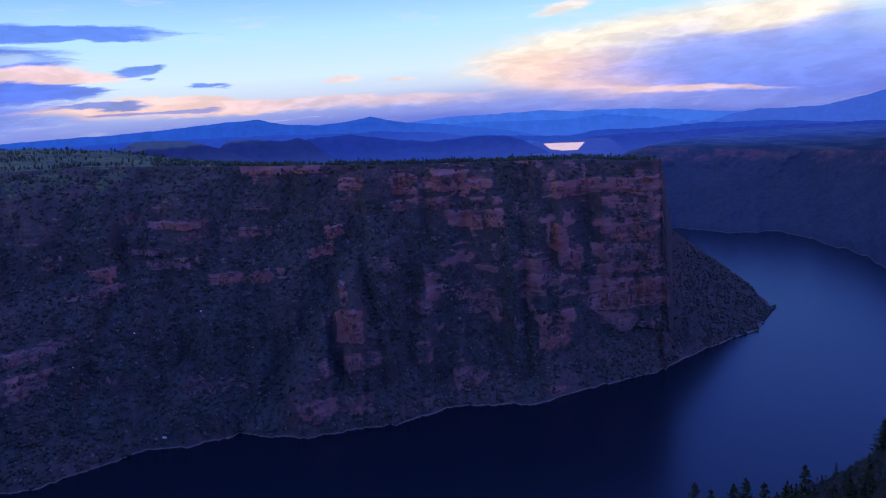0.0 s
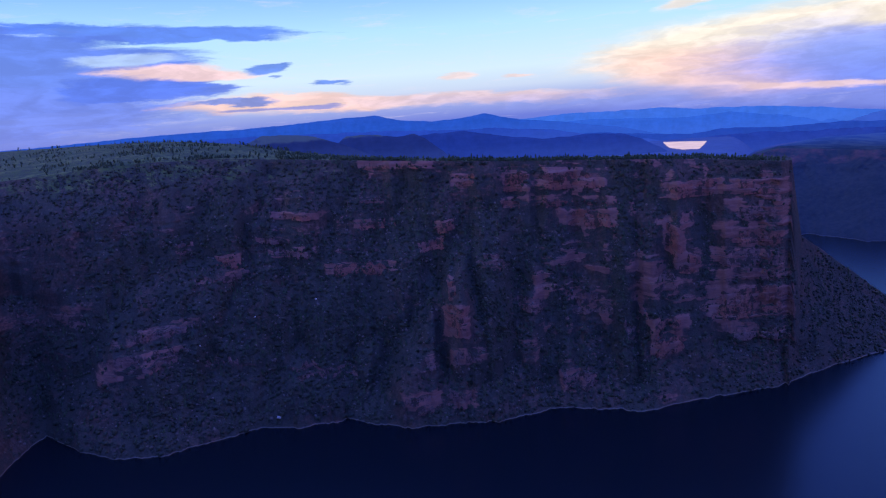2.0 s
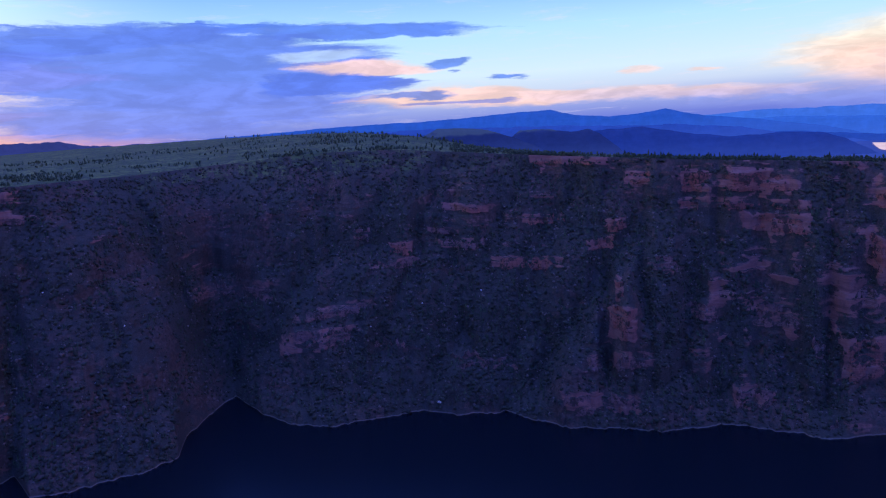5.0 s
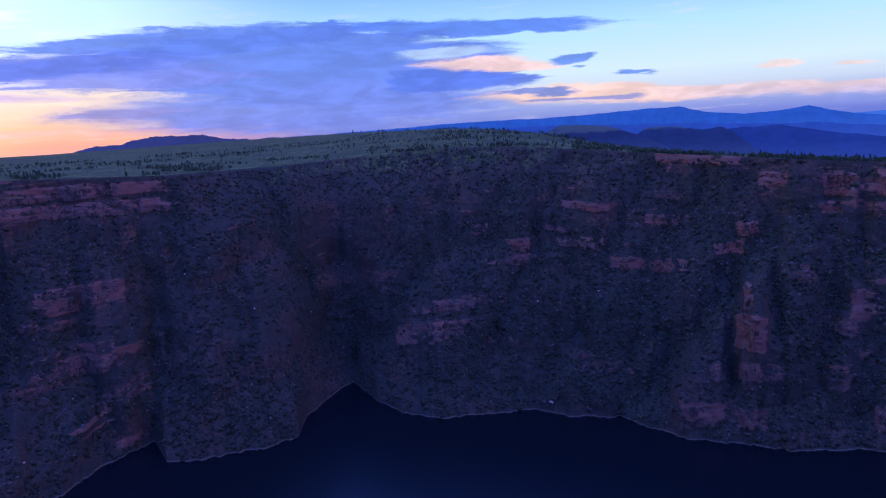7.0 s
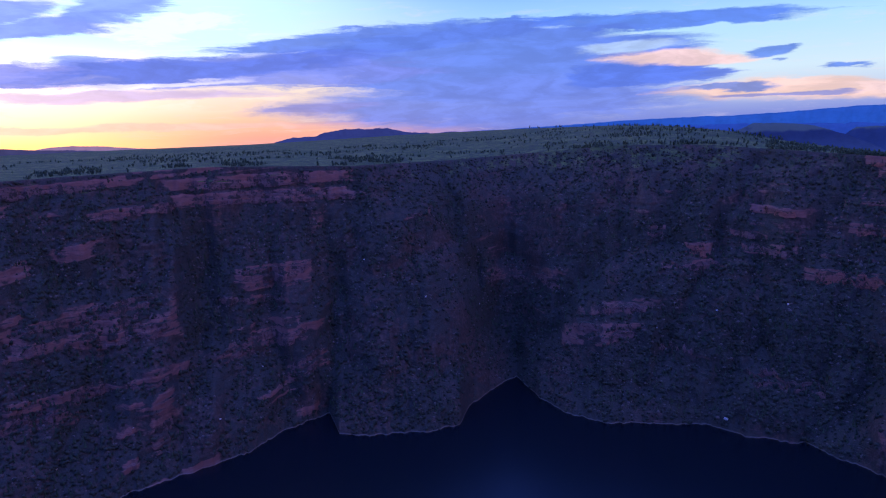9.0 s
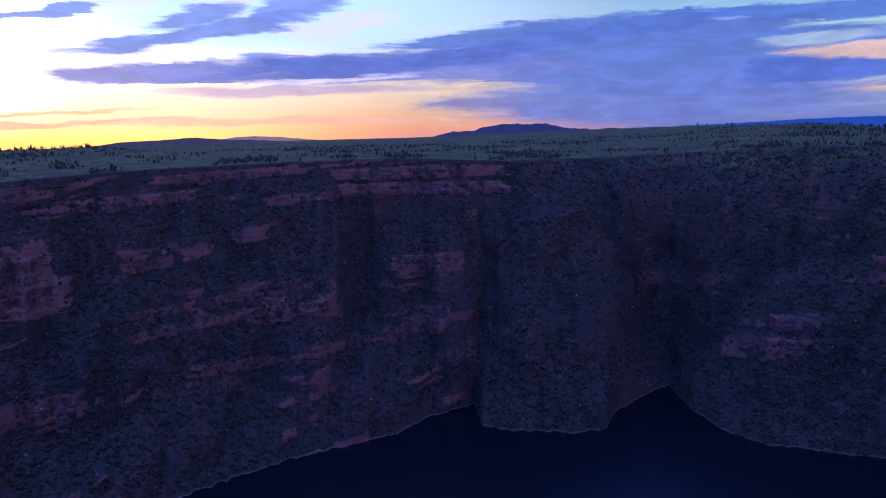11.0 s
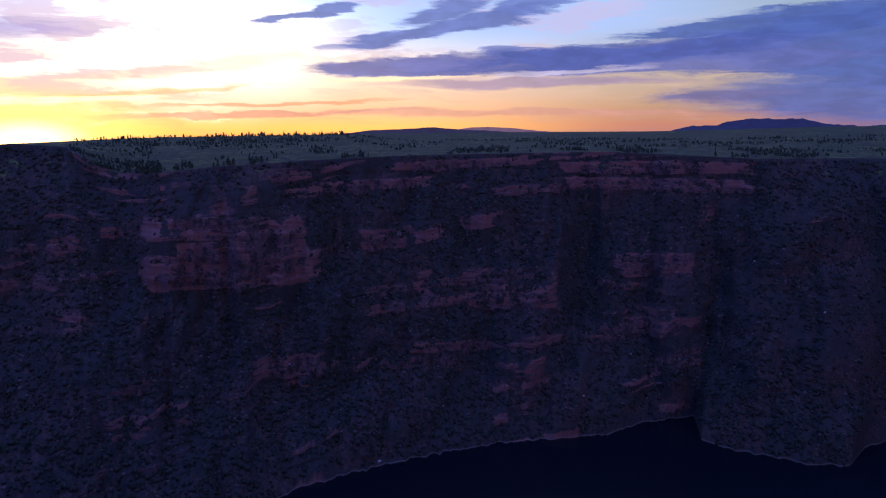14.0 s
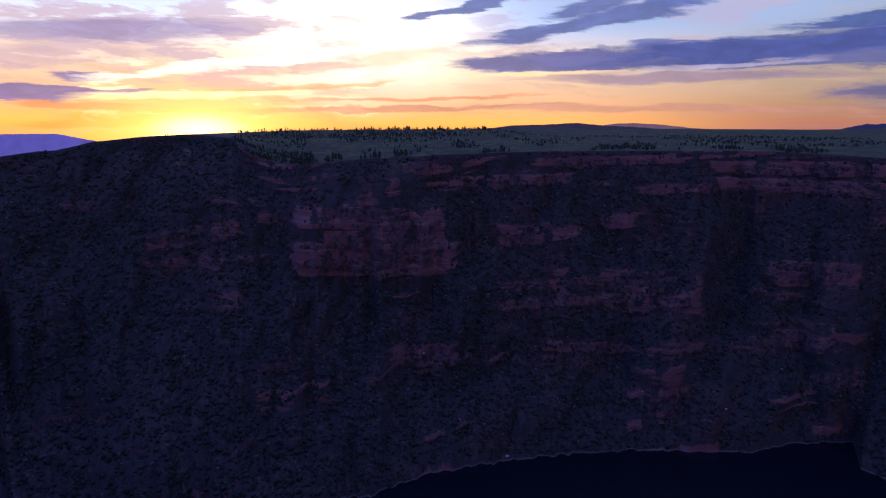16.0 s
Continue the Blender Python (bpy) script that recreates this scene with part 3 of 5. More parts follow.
rock(74.60, -20.98, 1.34, 0.31, -0.068, 0.40, "low sandstone shelf near the shore")
rock(113.54, -8.67, 3.67, 0.61, -0.149, 0.50, "shadowed red cliff below the setting ridge")
rock(112.26, -10.57, 5.05, 0.39, -0.041, 0.45, "shadowed lower ledge below the ridge")
rock(121.34, -6.11, 1.11, 0.28, 0.047, 0.50, "violet crag below the ridge")
rock(117.53, -6.23, 0.91, 0.29, -0.007, 0.50, "violet crag in the ridge's shade")
rock(122.42, -21.02, 3.41, 0.35, -0.078, 0.35, "dark tilted ledges in the deep shade")
rock(106.52, -25.20, 5.19, 0.34, -0.136, 0.35, "dark tilted beds above the shore")
rock(107.74, -19.36, 2.75, 0.61, -0.124, 0.35, "dark jointed cliff low in the shade")
gully(-1.90, -4.37, -1.63, -14.54, 0.80, 70)
gully(-1.63, -14.54, -2.62, -22.97, 0.96, 60)
gully(-8.06, -9.10, -8.13, -13.89, 0.44, 50)
gully(5.73, -9.35, 9.31, -19.21, 0.90, 28)
gully(13.87, -10.88, 21.23, -23.03, 1.36, 70)
gully(14.55, -4.82, 13.87, -10.88, 0.56, 25)
gully(15.51, -3.37, 17.87, -8.12, 0.80, 30)
gully(10.87, -11.20, 10.36, -15.43, 0.64, 30)
gully(3.67, -16.04, 5.20, -22.30, 0.72, 30)
gully(24.28, -13.50, 29.87, -22.18, 0.96, 35)
gully(21.42, -6.79, 25.11, -13.36, 0.56, 20)
gully(27.66, -3.00, 35.35, -11.39, 0.80, 25)
gully(49.60, -6.95, 46.80, -15.83, 1.20, 46)
gully(37.84, -9.41, 42.60, -16.62, 1.10, 56)
gully(44.85, -16.00, 45.06, -19.40, 0.90, 40)
gully(52.00, -0.93, 49.40, -7.44, 1.04, 34)
gully(31.67, -5.45, 37.90, -10.80, 0.72, 30)
gully(20.00, -10.97, 21.84, -22.32, 0.96, 30)
gully(27.23, -13.29, 29.67, -22.25, 0.64, 22)
gully(60.34, -13.10, 61.01, -22.04, 0.48, 35)
gully(70.03, -7.17, 70.45, -14.84, 1.36, 60)
gully(81.93, -6.87, 79.65, -9.46, 1.60, 30)
gully(92.07, -7.26, 91.78, -14.43, 0.64, 35)
gully(90.08, -16.34, 93.17, -23.01, 1.20, 25)
gully(79.80, -18.67, 82.87, -25.18, 0.96, 22)
gully(59.70, -11.01, 60.29, -18.18, 0.48, 20)
gully(107.74, -12.60, 109.10, -18.73, 1.20, 25)
gully(99.28, -15.63, 103.26, -24.38, 1.20, 25)
gully(118.90, -8.48, 121.83, -17.27, 1.60, 35)
gully(21.50, -12.00, 27.50, -21.50, 4.50, 10)
gully(33.00, -15.00, 36.50, -21.00, 2.50, 10)
spur(-6.27, -8.33, -6.72, -18.38, 1.60, 26)
spur(-0.89, -5.68, -0.36, -13.54, 1.20, 16)
spur(12.52, -14.26, 13.35, -21.44, 1.36, 26)
spur(39.42, -13.06, 37.26, -18.65, 2.40, 22)
spur(63.93, -10.04, 62.95, -19.59, 2.00, 26)
spur(55.78, -8.26, 55.76, -22.46, 3.20, 20)
spur(96.08, -7.07, 96.41, -12.30, 3.60, 22)
spur(75.89, -11.36, 74.96, -19.19, 2.80, 26)


def rows_near(az, half):
    """The slice of the azimuths within some degrees of one."""
    return slice(max(0, int((az - half - AZ[0]) / 0.1)), max(1, int((az + half - AZ[0]) / 0.1) + 2))


def wall_rows():
    a = AZ[:, None]
    q = np.linspace(0, 1, LEVELS)[None, :]
    shore = curve(a, SHORE) + 16 * (fractal(a * 1.7, 0 * a, 3, 4) - 0.5) * smooth(a, -21, -18)
    # coves and notches close up above the waterline
    broad = np.convolve(np.pad(shore[:, 0], 24, mode="edge"), np.ones(49) / 49, "valid")[:, None]
    shore = shore + (broad - shore) * smooth(q, 0.04, 0.42) * smooth(a, -12, -6) * smooth(a, 124, 118)
    rim = curve(a, RIM) + 60 * (fractal(a * 0.55, 0 * a, 5, 5, 0.6) - 0.5) * smooth(a, -13.9, -12)
    zr = H + rim * np.tan(np.radians(curve(a, RIM_EL)))
    z = zr * q
    prom = smooth(a, -14.2, -13.9) * smooth(a, 9, 2)
    edge = smooth(q, 0.0, 0.10) * smooth(q, 1.0, 0.93)
    wob_a = 0.55 * (fractal(a * 0.9, q * 14, 301, 4, 0.6) - 0.5) + 0.35 * (fractal(a * 3.0, q * 40, 302, 3, 0.6) - 0.5)
    wob_e = 0.9 * (fractal(a * 0.5, q * 8, 303, 4, 0.6) - 0.5) + 0.45 * (fractal(a * 2.2, q * 40, 304, 3, 0.6) - 0.5)
    bend = 0.05 * (fractal(a * 0.12, 0 * a, 11, 3) - 0.5) + 0.0016 * (a - 70) * smooth(a, 55, 75)
    # broken beds that crop out all over the wall, most on the headland and the long wall beyond the cove
    long_wall = smooth(a, 61.5, 64) * smooth(a, 118, 106)
    rocky = 0.36 + 0.40 * prom * smooth(q, 0.10, 0.30) + 0.34 * long_wall - 0.22 * smooth(a, 47, 50) * smooth(a, 61, 59)
    strip = fractal(a * 0.34, (q + bend) * 27.0, 305, 4, 0.55) * (1 - long_wall) + fractal(a * 0.075, (q + 0.006 * (a - 70) + 0.5 * bend) * 30.0, 310, 3, 0.5) * long_wall
    strip = smooth(strip, 0.50, 0.62) * smooth(fractal(a * 0.16, q * 4.0, 306, 3, 0.6), 0.36, 0.60)
    crag = smooth(fractal(a * 0.9, q * 15.0, 308, 4, 0.6), 0.56, 0.68)
    speck = rocky * np.maximum(strip, 0.8 * crag * (1 - 0.8 * long_wall))
    patchy = 0.45 + 0.75 * smooth(fractal(a * 0.8, q * 16, 307, 3), 0.30, 0.50)

    # small side gullies that run aslant down the wall and join
    slant = curve(a, ((-14, 0), (0, 3), (8, 8), (38, 9), (43, 1), (47, -6), (56, -4), (62, 0), (70, 5), (110, 6)))
    lean = slant * q + 8.0 * (fractal(a * 0.05, q * 1.0, 201, 3) - 0.5) * 2 * (q - 0.1) + 2.2 * (fractal(a * 0.5, q * 6.0, 203, 4, 0.6) - 0.5)
    side = a + lean

    def runnel(x, seed, sharp):
        n = value_noise(x, 2.4 * q + 0 * a, seed)
        return (1 - np.abs(2 * n - 1)) ** sharp

    cut = (34 * (runnel(side * 0.16, 61, 1.8) - 0.38) + 13 * (runnel(side * 0.75 + 3, 63, 1.6) - 0.38) + 22 * (runnel(side * 0.36 + 7, 65, 2.0) - 0.33)) * (1 - 0.5 * prom)
    # how steep each height is by itself: scree at the foot of the headland, a rounded brow above the inlets
    ease = (0.65 + 0.7 * fractal(a * 0.2, q * 7, 309, 3)) * (1 + 1.3 * prom * smooth(q, 0.34, 0.05)) * (1 + 1.8 * smooth(q, 0.72, 1.0) * smooth(a, 18, 26) * smooth(a, 58, 50)) * (1 + 0.25 * smooth(a, 55, 62) * smooth(q, 0.35, 0.1))
    mottle = fractal(a * 0.7, q * 11, 312, 4, 0.6)
    r = shore + (rim - shore) * q
    for _ in range(3):
        el = np.degrees(np.arctan2(z - H, r))
        bare, damp, recess = 1.0 * speck, 0 * el, 0 * el
        for az, mid, half, tall, rise, bold, _label in ROCKS:
            s = rows_near(az, half * 1.6 + 0.8)
            u = np.abs(a[s] - az + wob_a[s]) / half
            v = np.abs(el[s] - mid - rise * (a[s] - az) + 0.30 * wob_e[s]) / tall
            bare[s] = np.maximum(bare[s], bold * smooth(np.maximum(u, v), 1.22, 0.92))
        for az0, el0, az1, el1, half, deep in GULLIES:
            s = rows_near((az0 + az1) / 2, abs(az1 - az0) / 2 + 4 * half)
            t = np.clip((el[s] - el0) / (el1 - el0), -0.25, 1.25)
            off = (a[s] - az0 - (az1 - az0) * t + 2.6 * wob_a[s]) / (half * (1.0 if deep > 0 else 0.8))
            past = el[s] - el0 - (el1 - el0) * np.clip(t, 0, 1)
            past = past / np.where(past > 0, 3.0, 1.2)
            near = np.clip(1 - np.abs(off) / 1.7, 0, 1) ** 1.15 * np.exp(-past * past)
            push = deep * near * (0.70 + 0.5 * mottle[s])
            if deep > 0:
                recess[s] = np.maximum(recess[s], push)
                if deep > 8:
                    damp[s] = np.maximum(damp[s], near)
                else:
                    bare[s] = np.maximum(bare[s], 0.6 * near)
            else:
                recess[s] = recess[s] + push
        for _pass in range(2):
            recess = sum(np.roll(recess, k, 1) for k in range(-6, 7)) / 13
        bare = np.clip(bare * (1 - 0.6 * damp) * patchy, 0, 1)
        weight = ease * (1 - 0.86 * bare) + 0.05
        talus = np.cumsum((0.08 + 0.55 * (1 - bare) * smooth(mottle, 0.25, 0.65)) * np.gradient(z, axis=1), axis=1)
        climb = np.cumsum(weight, axis=1)
        climb = (climb - climb[:, :1]) / (climb[:, -1:] - climb[:, :1])
        r = shore + (rim - shore) * climb + edge * (recess + cut)
        # no overhangs: what hangs out is filled with scree
        r = np.minimum.accumulate((r - talus)[:, ::-1], axis=1)[:, ::-1] + talus
    # the headland's prow turns away from the lake
    turned = smooth(a, -12.9, -13.95) ** 2 * smooth(a, -14.3, -13.95)
    r = r + 46 * turned * smooth(q, 0.0, 0.3)
    # the scree tail of the headland
    tail = shore + (rim - shore) * (0.15 * smooth(q, 0, 1) + 0.85 * q) + 12 * (fractal(a * 2.0, q * 5, 95, 4) - 0.5) * smooth(q, 0, 0.1) + 22 * (ridged(a * 0.9 + q * 1.5, q * 0.6, 97, 3) - 0.6) * smooth(q, 0, 0.2)
    body = smooth(a, -14.6 - 3.0 * (1 - smooth(q, 0.05, 0.45)), -13.7)
    r = tail * (1 - body) + r * body
    even = (np.roll(r, 2, 0) + np.roll(r, 1, 0) + r + np.roll(r, -1, 0) + np.roll(r, -2, 0)) / 5
    r = r + (even - r) * smooth(q, 0.02, 0.14) * smooth(a, -12.6, -11.6) * smooth(a, 126, 124)
    # beds that come and go: an upright riser under a level tread, then blocks and broken edges
    course = (q + bend) * 40 + 1.0 * (fractal(a * 0.22, 0 * a, 315, 3) - 0.5)
    bed = np.floor(course)
    part_up = course - bed
    there = smooth(fractal(a * 0.33 + bed * 5.3, bed * 2.7, 316, 3, 0.55), 0.42, 0.64) * (0.20 + 0.25 * long_wall + 0.9 * bare)
    tread = value_noise(a * 0.7 + bed * 3.7, bed * 1.31, 317)
    block = hashed(np.floor(a * 2.3 + bed * 0.37 + 0.8 * value_noise(a * 2, bed, 323)), bed, 321)
    rubble = 4.2 * (fractal(a * 4.0, q * 60, 91, 3, 0.6) - 0.5) * (1 - 0.7 * bare) + 4.0 * (fractal(a * 1.4, q * 24, 93, 3) - 0.5)
    detail = -6.0 * there * (part_up - 0.35) + (1.5 + 3.0 * bare) * (tread - 0.5) + 2.4 * there * (block - 0.5) + 5.0 * (fractal(a * 1.3, q * 26, 319, 4, 0.6) - 0.5)
    detail = detail - edge * (bare * 5.0 + 24 * (fractal(a * 0.42, q * 7.5, 71, 5, 0.58) - 0.5) * (1 - 0.5 * prom)) + 0.8 * rubble
    r = r + body * smooth(q, 0.005, 0.04) * smooth(q, 1.0, 0.985) * detail
    filled = np.minimum.accumulate((r - 0.05 * z)[:, ::-1], axis=1)[:, ::-1] + 0.05 * z
    r = r + 0.85 * (filled - r) * smooth(a, -12, -10) * smooth(a, 124, 122)
    z = np.where(q <= 0, -6.0, z * np.ones_like(r))
    return r, z, rim[:, 0], zr[:, 0], bare * body, damp * body, recess + cut


def table_rows(edge_r, rim, zr):
    """From the rim back over the tableland to the horizon, or down its far side."""
    a = AZ[:, None]
    k = np.linspace(0, 1, 110)[None, 1:]
    back, el = curve(a, BACK), curve(a, BACK_EL)
    start = edge_r[:, None]
    far = np.maximum(4900.0, back + 10)
    top = 0.62
    r_in = start + (np.maximum(back, start + 30) - start) * np.clip(k / top, 0, 1) ** 1.7
    r = np.where(k <= top, r_in, np.maximum(back, start + 30) + (far - back) * np.clip((k - top) / (1 - top), 0, 1) ** 1.5)
    zb = H + back * np.tan(np.radians(el))
    t = np.clip((r - start) / (np.maximum(back, start + 30) - start), 0, 1)
    z = zr[:, None] + (zb - zr[:, None]) * t ** 0.8
    z = z + (4.0 * (fractal(a * 0.8, r / 160.0, 101, 4) - 0.5) * smooth(t, 0, 0.15) * smooth(t, 1.0, 0.8)) * smooth(a, -14.2, -13)
    tail = zr[:, None] + (-12 - zr[:, None]) * smooth(r - start, 0, 170)
    drop = smooth(r - back, 0, 420)
    floor = np.where(a < 40, -12.0, zb - 60)
    floor = np.where(a > 86, zb - 25 - 130 * smooth(a, 104, 109) - 310 * smooth(a, 112, 119), floor)
    z = np.where(r > back, zb + (floor - zb) * drop, z)
    z = np.where(a < -13.95, tail, z)
    return r, z


wall_r, wall_z, rim_r, rim_z, wall_bare, wall_damp, wall_cut = wall_rows()
table_r, table_z = table_rows(wall_r[:, -1], rim_r, rim_z)
all_r, all_z = np.concatenate([wall_r, table_r], 1), np.concatenate([wall_z, table_z], 1)
gx, gy = polar(AZ[:, None], all_r)
ground = tagged(grid_mesh("ground", gx, gy, all_z, ROCK), "red sandstone canyon wall in ledges with scrub, grassy tableland above", "canyon wall", kind="structure")
ground.data.attributes.new("damp", "FLOAT", "POINT").data.foreach_set("value", np.concatenate([wall_damp, 0 * table_r], 1).ravel())
ground.data.attributes.new("bare", "FLOAT", "POINT").data.foreach_set("value", np.concatenate([wall_bare, 0 * table_r], 1).ravel())

# ---- the lake ----
wa, wr = np.meshgrid(np.linspace(-180, 180, 145), np.array([5.0, 300, 600, 900, 1300, 1800, 2600, 3500, 4900]), indexing="ij")
wx, wy = polar(wa, wr)
tagged(grid_mesh("water", wx, wy, 0 * wx, WATER), "still dark blue reservoir water with faint ripples", "water", kind="structure")

# ---- the near bank under the camera, and the land behind it ----
NEAR_EL = ((-180, -14), (-60, -14), (-40, -18), (-32, -22.4), (-29.5, -24.5), (-28.6, -25.8), (-26.8, -27.0), (-24.5, -28.4), (-20.4, -30.2), (-16, -31.0), (-13, -33.0), (-8, -40), (120, -42), (140, -30), (180, -14))


def near_bank():
    a = np.linspace(-180, 180, 481)[:, None]
    r = np.concatenate([np.linspace(-0.5, 700, 90), np.geomspace(720, 4900, 24)])[None, :]
    el = curve(a, NEAR_EL)
    bx, by = polar(a, r)
    reach = 240 + 170 * smooth(a, -60, -35) * smooth(a, -10, -20) + 30 * (fractal(a * 0.2, 0 * a, 121, 3) - 0.5)
    behind = np.maximum(smooth(a, -45, -75), smooth(a, 135, 165))
    line = H + r * np.tan(np.radians(el))
    top = np.minimum(line, 405.0) - 0.22 * np.clip(reach - r, 0, 260) * smooth(a, -60, -40) * smooth(a, -6, -16)
    slope = H + reach * np.tan(np.radians(el)) - (r - reach) * 1.15
    z = np.where(r < reach, top, np.minimum(top, slope)) + 9 * (fractal(bx / 45.0, by / 45.0, 131, 4) - 0.5)
    plain = 400 + 10 * (fractal(bx / 300.0, by / 300.0, 141, 3) - 0.5)
    z = z * (1 - behind) + plain * behind
    return a + 0 * r, r + 0 * a, np.maximum(z, -15)


na, nr, nz = near_bank()
nx, ny = polar(na, nr)
tagged(grid_mesh("near_bank", nx, ny, nz, FOREST), "wooded rocky slope of the near canyon rim", "hillside", kind="structure")

# ---- land far off: the canyon's other side and blue ridges ----
FAR_SHORE = ((-60, 1500), (-45, 1600), (-35, 1900), (-29.1, 2154), (-27.9, 2280), (-24.6, 2527), (-21.9, 2662), (-19.2, 2691), (-15.5, 2771), (-5, 2850))
FAR_RIM_EL = ((-60, -4.6), (-40, -4.6), (-28.6, -4.45), (-19.2, -3.85), (-13, -3.45), (-11.5, -3.8), (-9.5, -4.8), (-5, -8))
FAR_BACK_EL = ((-60, -2.5), (-16, -2.7), (-12, -3.4), (-9, -4.2), (-5, -5.5))


def far_side():
    a = np.linspace(-60, -6, 541)[:, None]
    q = np.linspace(0, 1, 70)[None, :]
    shore = curve(a, FAR_SHORE) + 130 * (fractal(a * 0.7, 0 * a, 151, 5) - 0.5)
    rim = curve(a, FAR_SHORE) + 520 + 160 * (fractal(a * 0.5, 0 * a, 153, 4) - 0.5)
    zr = H + rim * np.tan(np.radians(curve(a, FAR_RIM_EL)))
    r = shore + (rim - shore) * (0.55 * q + 0.45 * smooth(q, 0.0, 0.75)) + 110 * smooth(q, 0, 0.2) * smooth(q, 1.05, 0.8) * (fractal(a * 0.6 + 1.5 * q, q * 3.0, 157, 6, 0.6) - 0.5)
    z = np.where(q <= 0, -8.0, zr * q)
    k = np.linspace(0, 1, 30)[None, 1:]
    r2 = rim + (4730 - rim) * k
    z2 = zr + (H + 4730 * np.tan(np.radians(curve(a, FAR_BACK_EL))) - zr) * k + 22 * (fractal(a * 0.3, r2 / 300.0, 159, 4) - 0.5)
    return a, np.concatenate([r, r2], 1), np.concatenate([z, z2], 1)


def far_rock_material():
    """Red rock and woods across the bend, a mile and a half of blue haze painted as emission."""
    m, g = material("far_canyon_rock")
    geo = g.node("ShaderNodeNewGeometry")
    p = geo.outputs["Position"]
    at = g.node("ShaderNodeSeparateXYZ")
    g.put(at.inputs[0], p)
    tone, bump, blotch = rock_colours(g, g.scaled(p, (0.5, 0.5, 0.5)))
    woods = g.step(g.add(g.noise(g.scaled(p, (1.0, 1.0, 2.2)), 0.010, 6, 0.65), g.step(at.outputs[2], 150.0, 245.0, 0.3, -0.06)), 0.30, 0.52)
    trees = g.mix(g.step(g.add(g.mul(g.noise(p, 0.05, 4, 0.65), 0.6), g.mul(g.noise(p, 0.008, 4, 0.6), 0.4)), 0.36, 0.64), (0.019, 0.023, 0.021), (0.033, 0.033, 0.030))
    tone = g.mix(woods, g.scaled(tone, (0.60, 0.56, 0.56)), trees)
    up = g.node("ShaderNodeSeparateXYZ")
    g.put(up.inputs[0], geo.outputs["True Normal"])
    plain = g.mul(g.step(up.outputs[2], 0.80, 0.92), g.step(at.outputs[2], 236.0, 256.0))
    fields = g.mix(g.step(g.noise(g.scaled(p, (1.0, 0.35, 1.0)), 0.010, 6, 0.62), 0.40, 0.62), (0.016, 0.021, 0.020), (0.045, 0.050, 0.034))
    tone = g.mix(plain, tone, fields)
    shore = g.step(g.add(at.outputs[2], g.mul(g.noise(p, 0.05, 3), 4.0)), 3.0, 6.0, 1.0, 0.0)
    tone = g.mix(g.mul(shore, 0.16), tone, (0.33, 0.27, 0.24))
    b = finish(g, tone, 1.0, g.noise(p, 0.03, 5, 0.6), 0.9, 14.0, specular=0.0)
    # blue haze put into the rock's emission, stronger with distance
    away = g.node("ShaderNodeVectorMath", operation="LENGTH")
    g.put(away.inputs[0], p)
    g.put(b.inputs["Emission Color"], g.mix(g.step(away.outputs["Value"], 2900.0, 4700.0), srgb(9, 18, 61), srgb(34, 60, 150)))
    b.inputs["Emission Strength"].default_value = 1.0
    return m


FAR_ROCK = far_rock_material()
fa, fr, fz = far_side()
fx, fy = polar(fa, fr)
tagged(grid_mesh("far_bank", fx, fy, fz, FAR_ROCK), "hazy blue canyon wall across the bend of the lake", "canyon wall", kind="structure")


def west_side():
    """The canyon's wall beyond the headland that hides the sun."""
    a = np.linspace(112, 165, 300)[:, None]
    q = np.linspace(0, 1, 60)[None, :]
    shore = curve(a, ((112, 2300), (122, 1750), (127, 1600), (135, 1400), (165, 1000))) + 50 * (fractal(a * 0.6, 0 * a, 351, 4) - 0.5)
    rim = shore + 520
    zr = H + rim * np.tan(np.radians(curve(a, ((112, -4.0), (119, -3.0), (125, -2.75), (128, -2.85), (140, -3.2), (165, -3.2)))))
    r = shore + 520 * q + 60 * smooth(q, 0, 0.2) * smooth(q, 1.05, 0.8) * (ridged(a * 0.4, q, 353, 4) - 0.6)
    z = np.where(q <= 0, -8.0, zr * q)
    k = np.linspace(0, 1, 20)[None, 1:]
    return a, np.concatenate([r, rim + (4650 - rim) * k], 1), np.concatenate([z, H + (rim + (4650 - rim) * k) * (zr - H) / rim - 14 * k], 1)


sa, sr, sz = west_side()
sx, sy = polar(sa, sr)
# the violet haze over this wall is emission from its own material
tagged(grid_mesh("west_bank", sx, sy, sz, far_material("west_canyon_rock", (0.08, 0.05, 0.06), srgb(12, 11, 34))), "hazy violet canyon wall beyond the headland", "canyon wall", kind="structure")

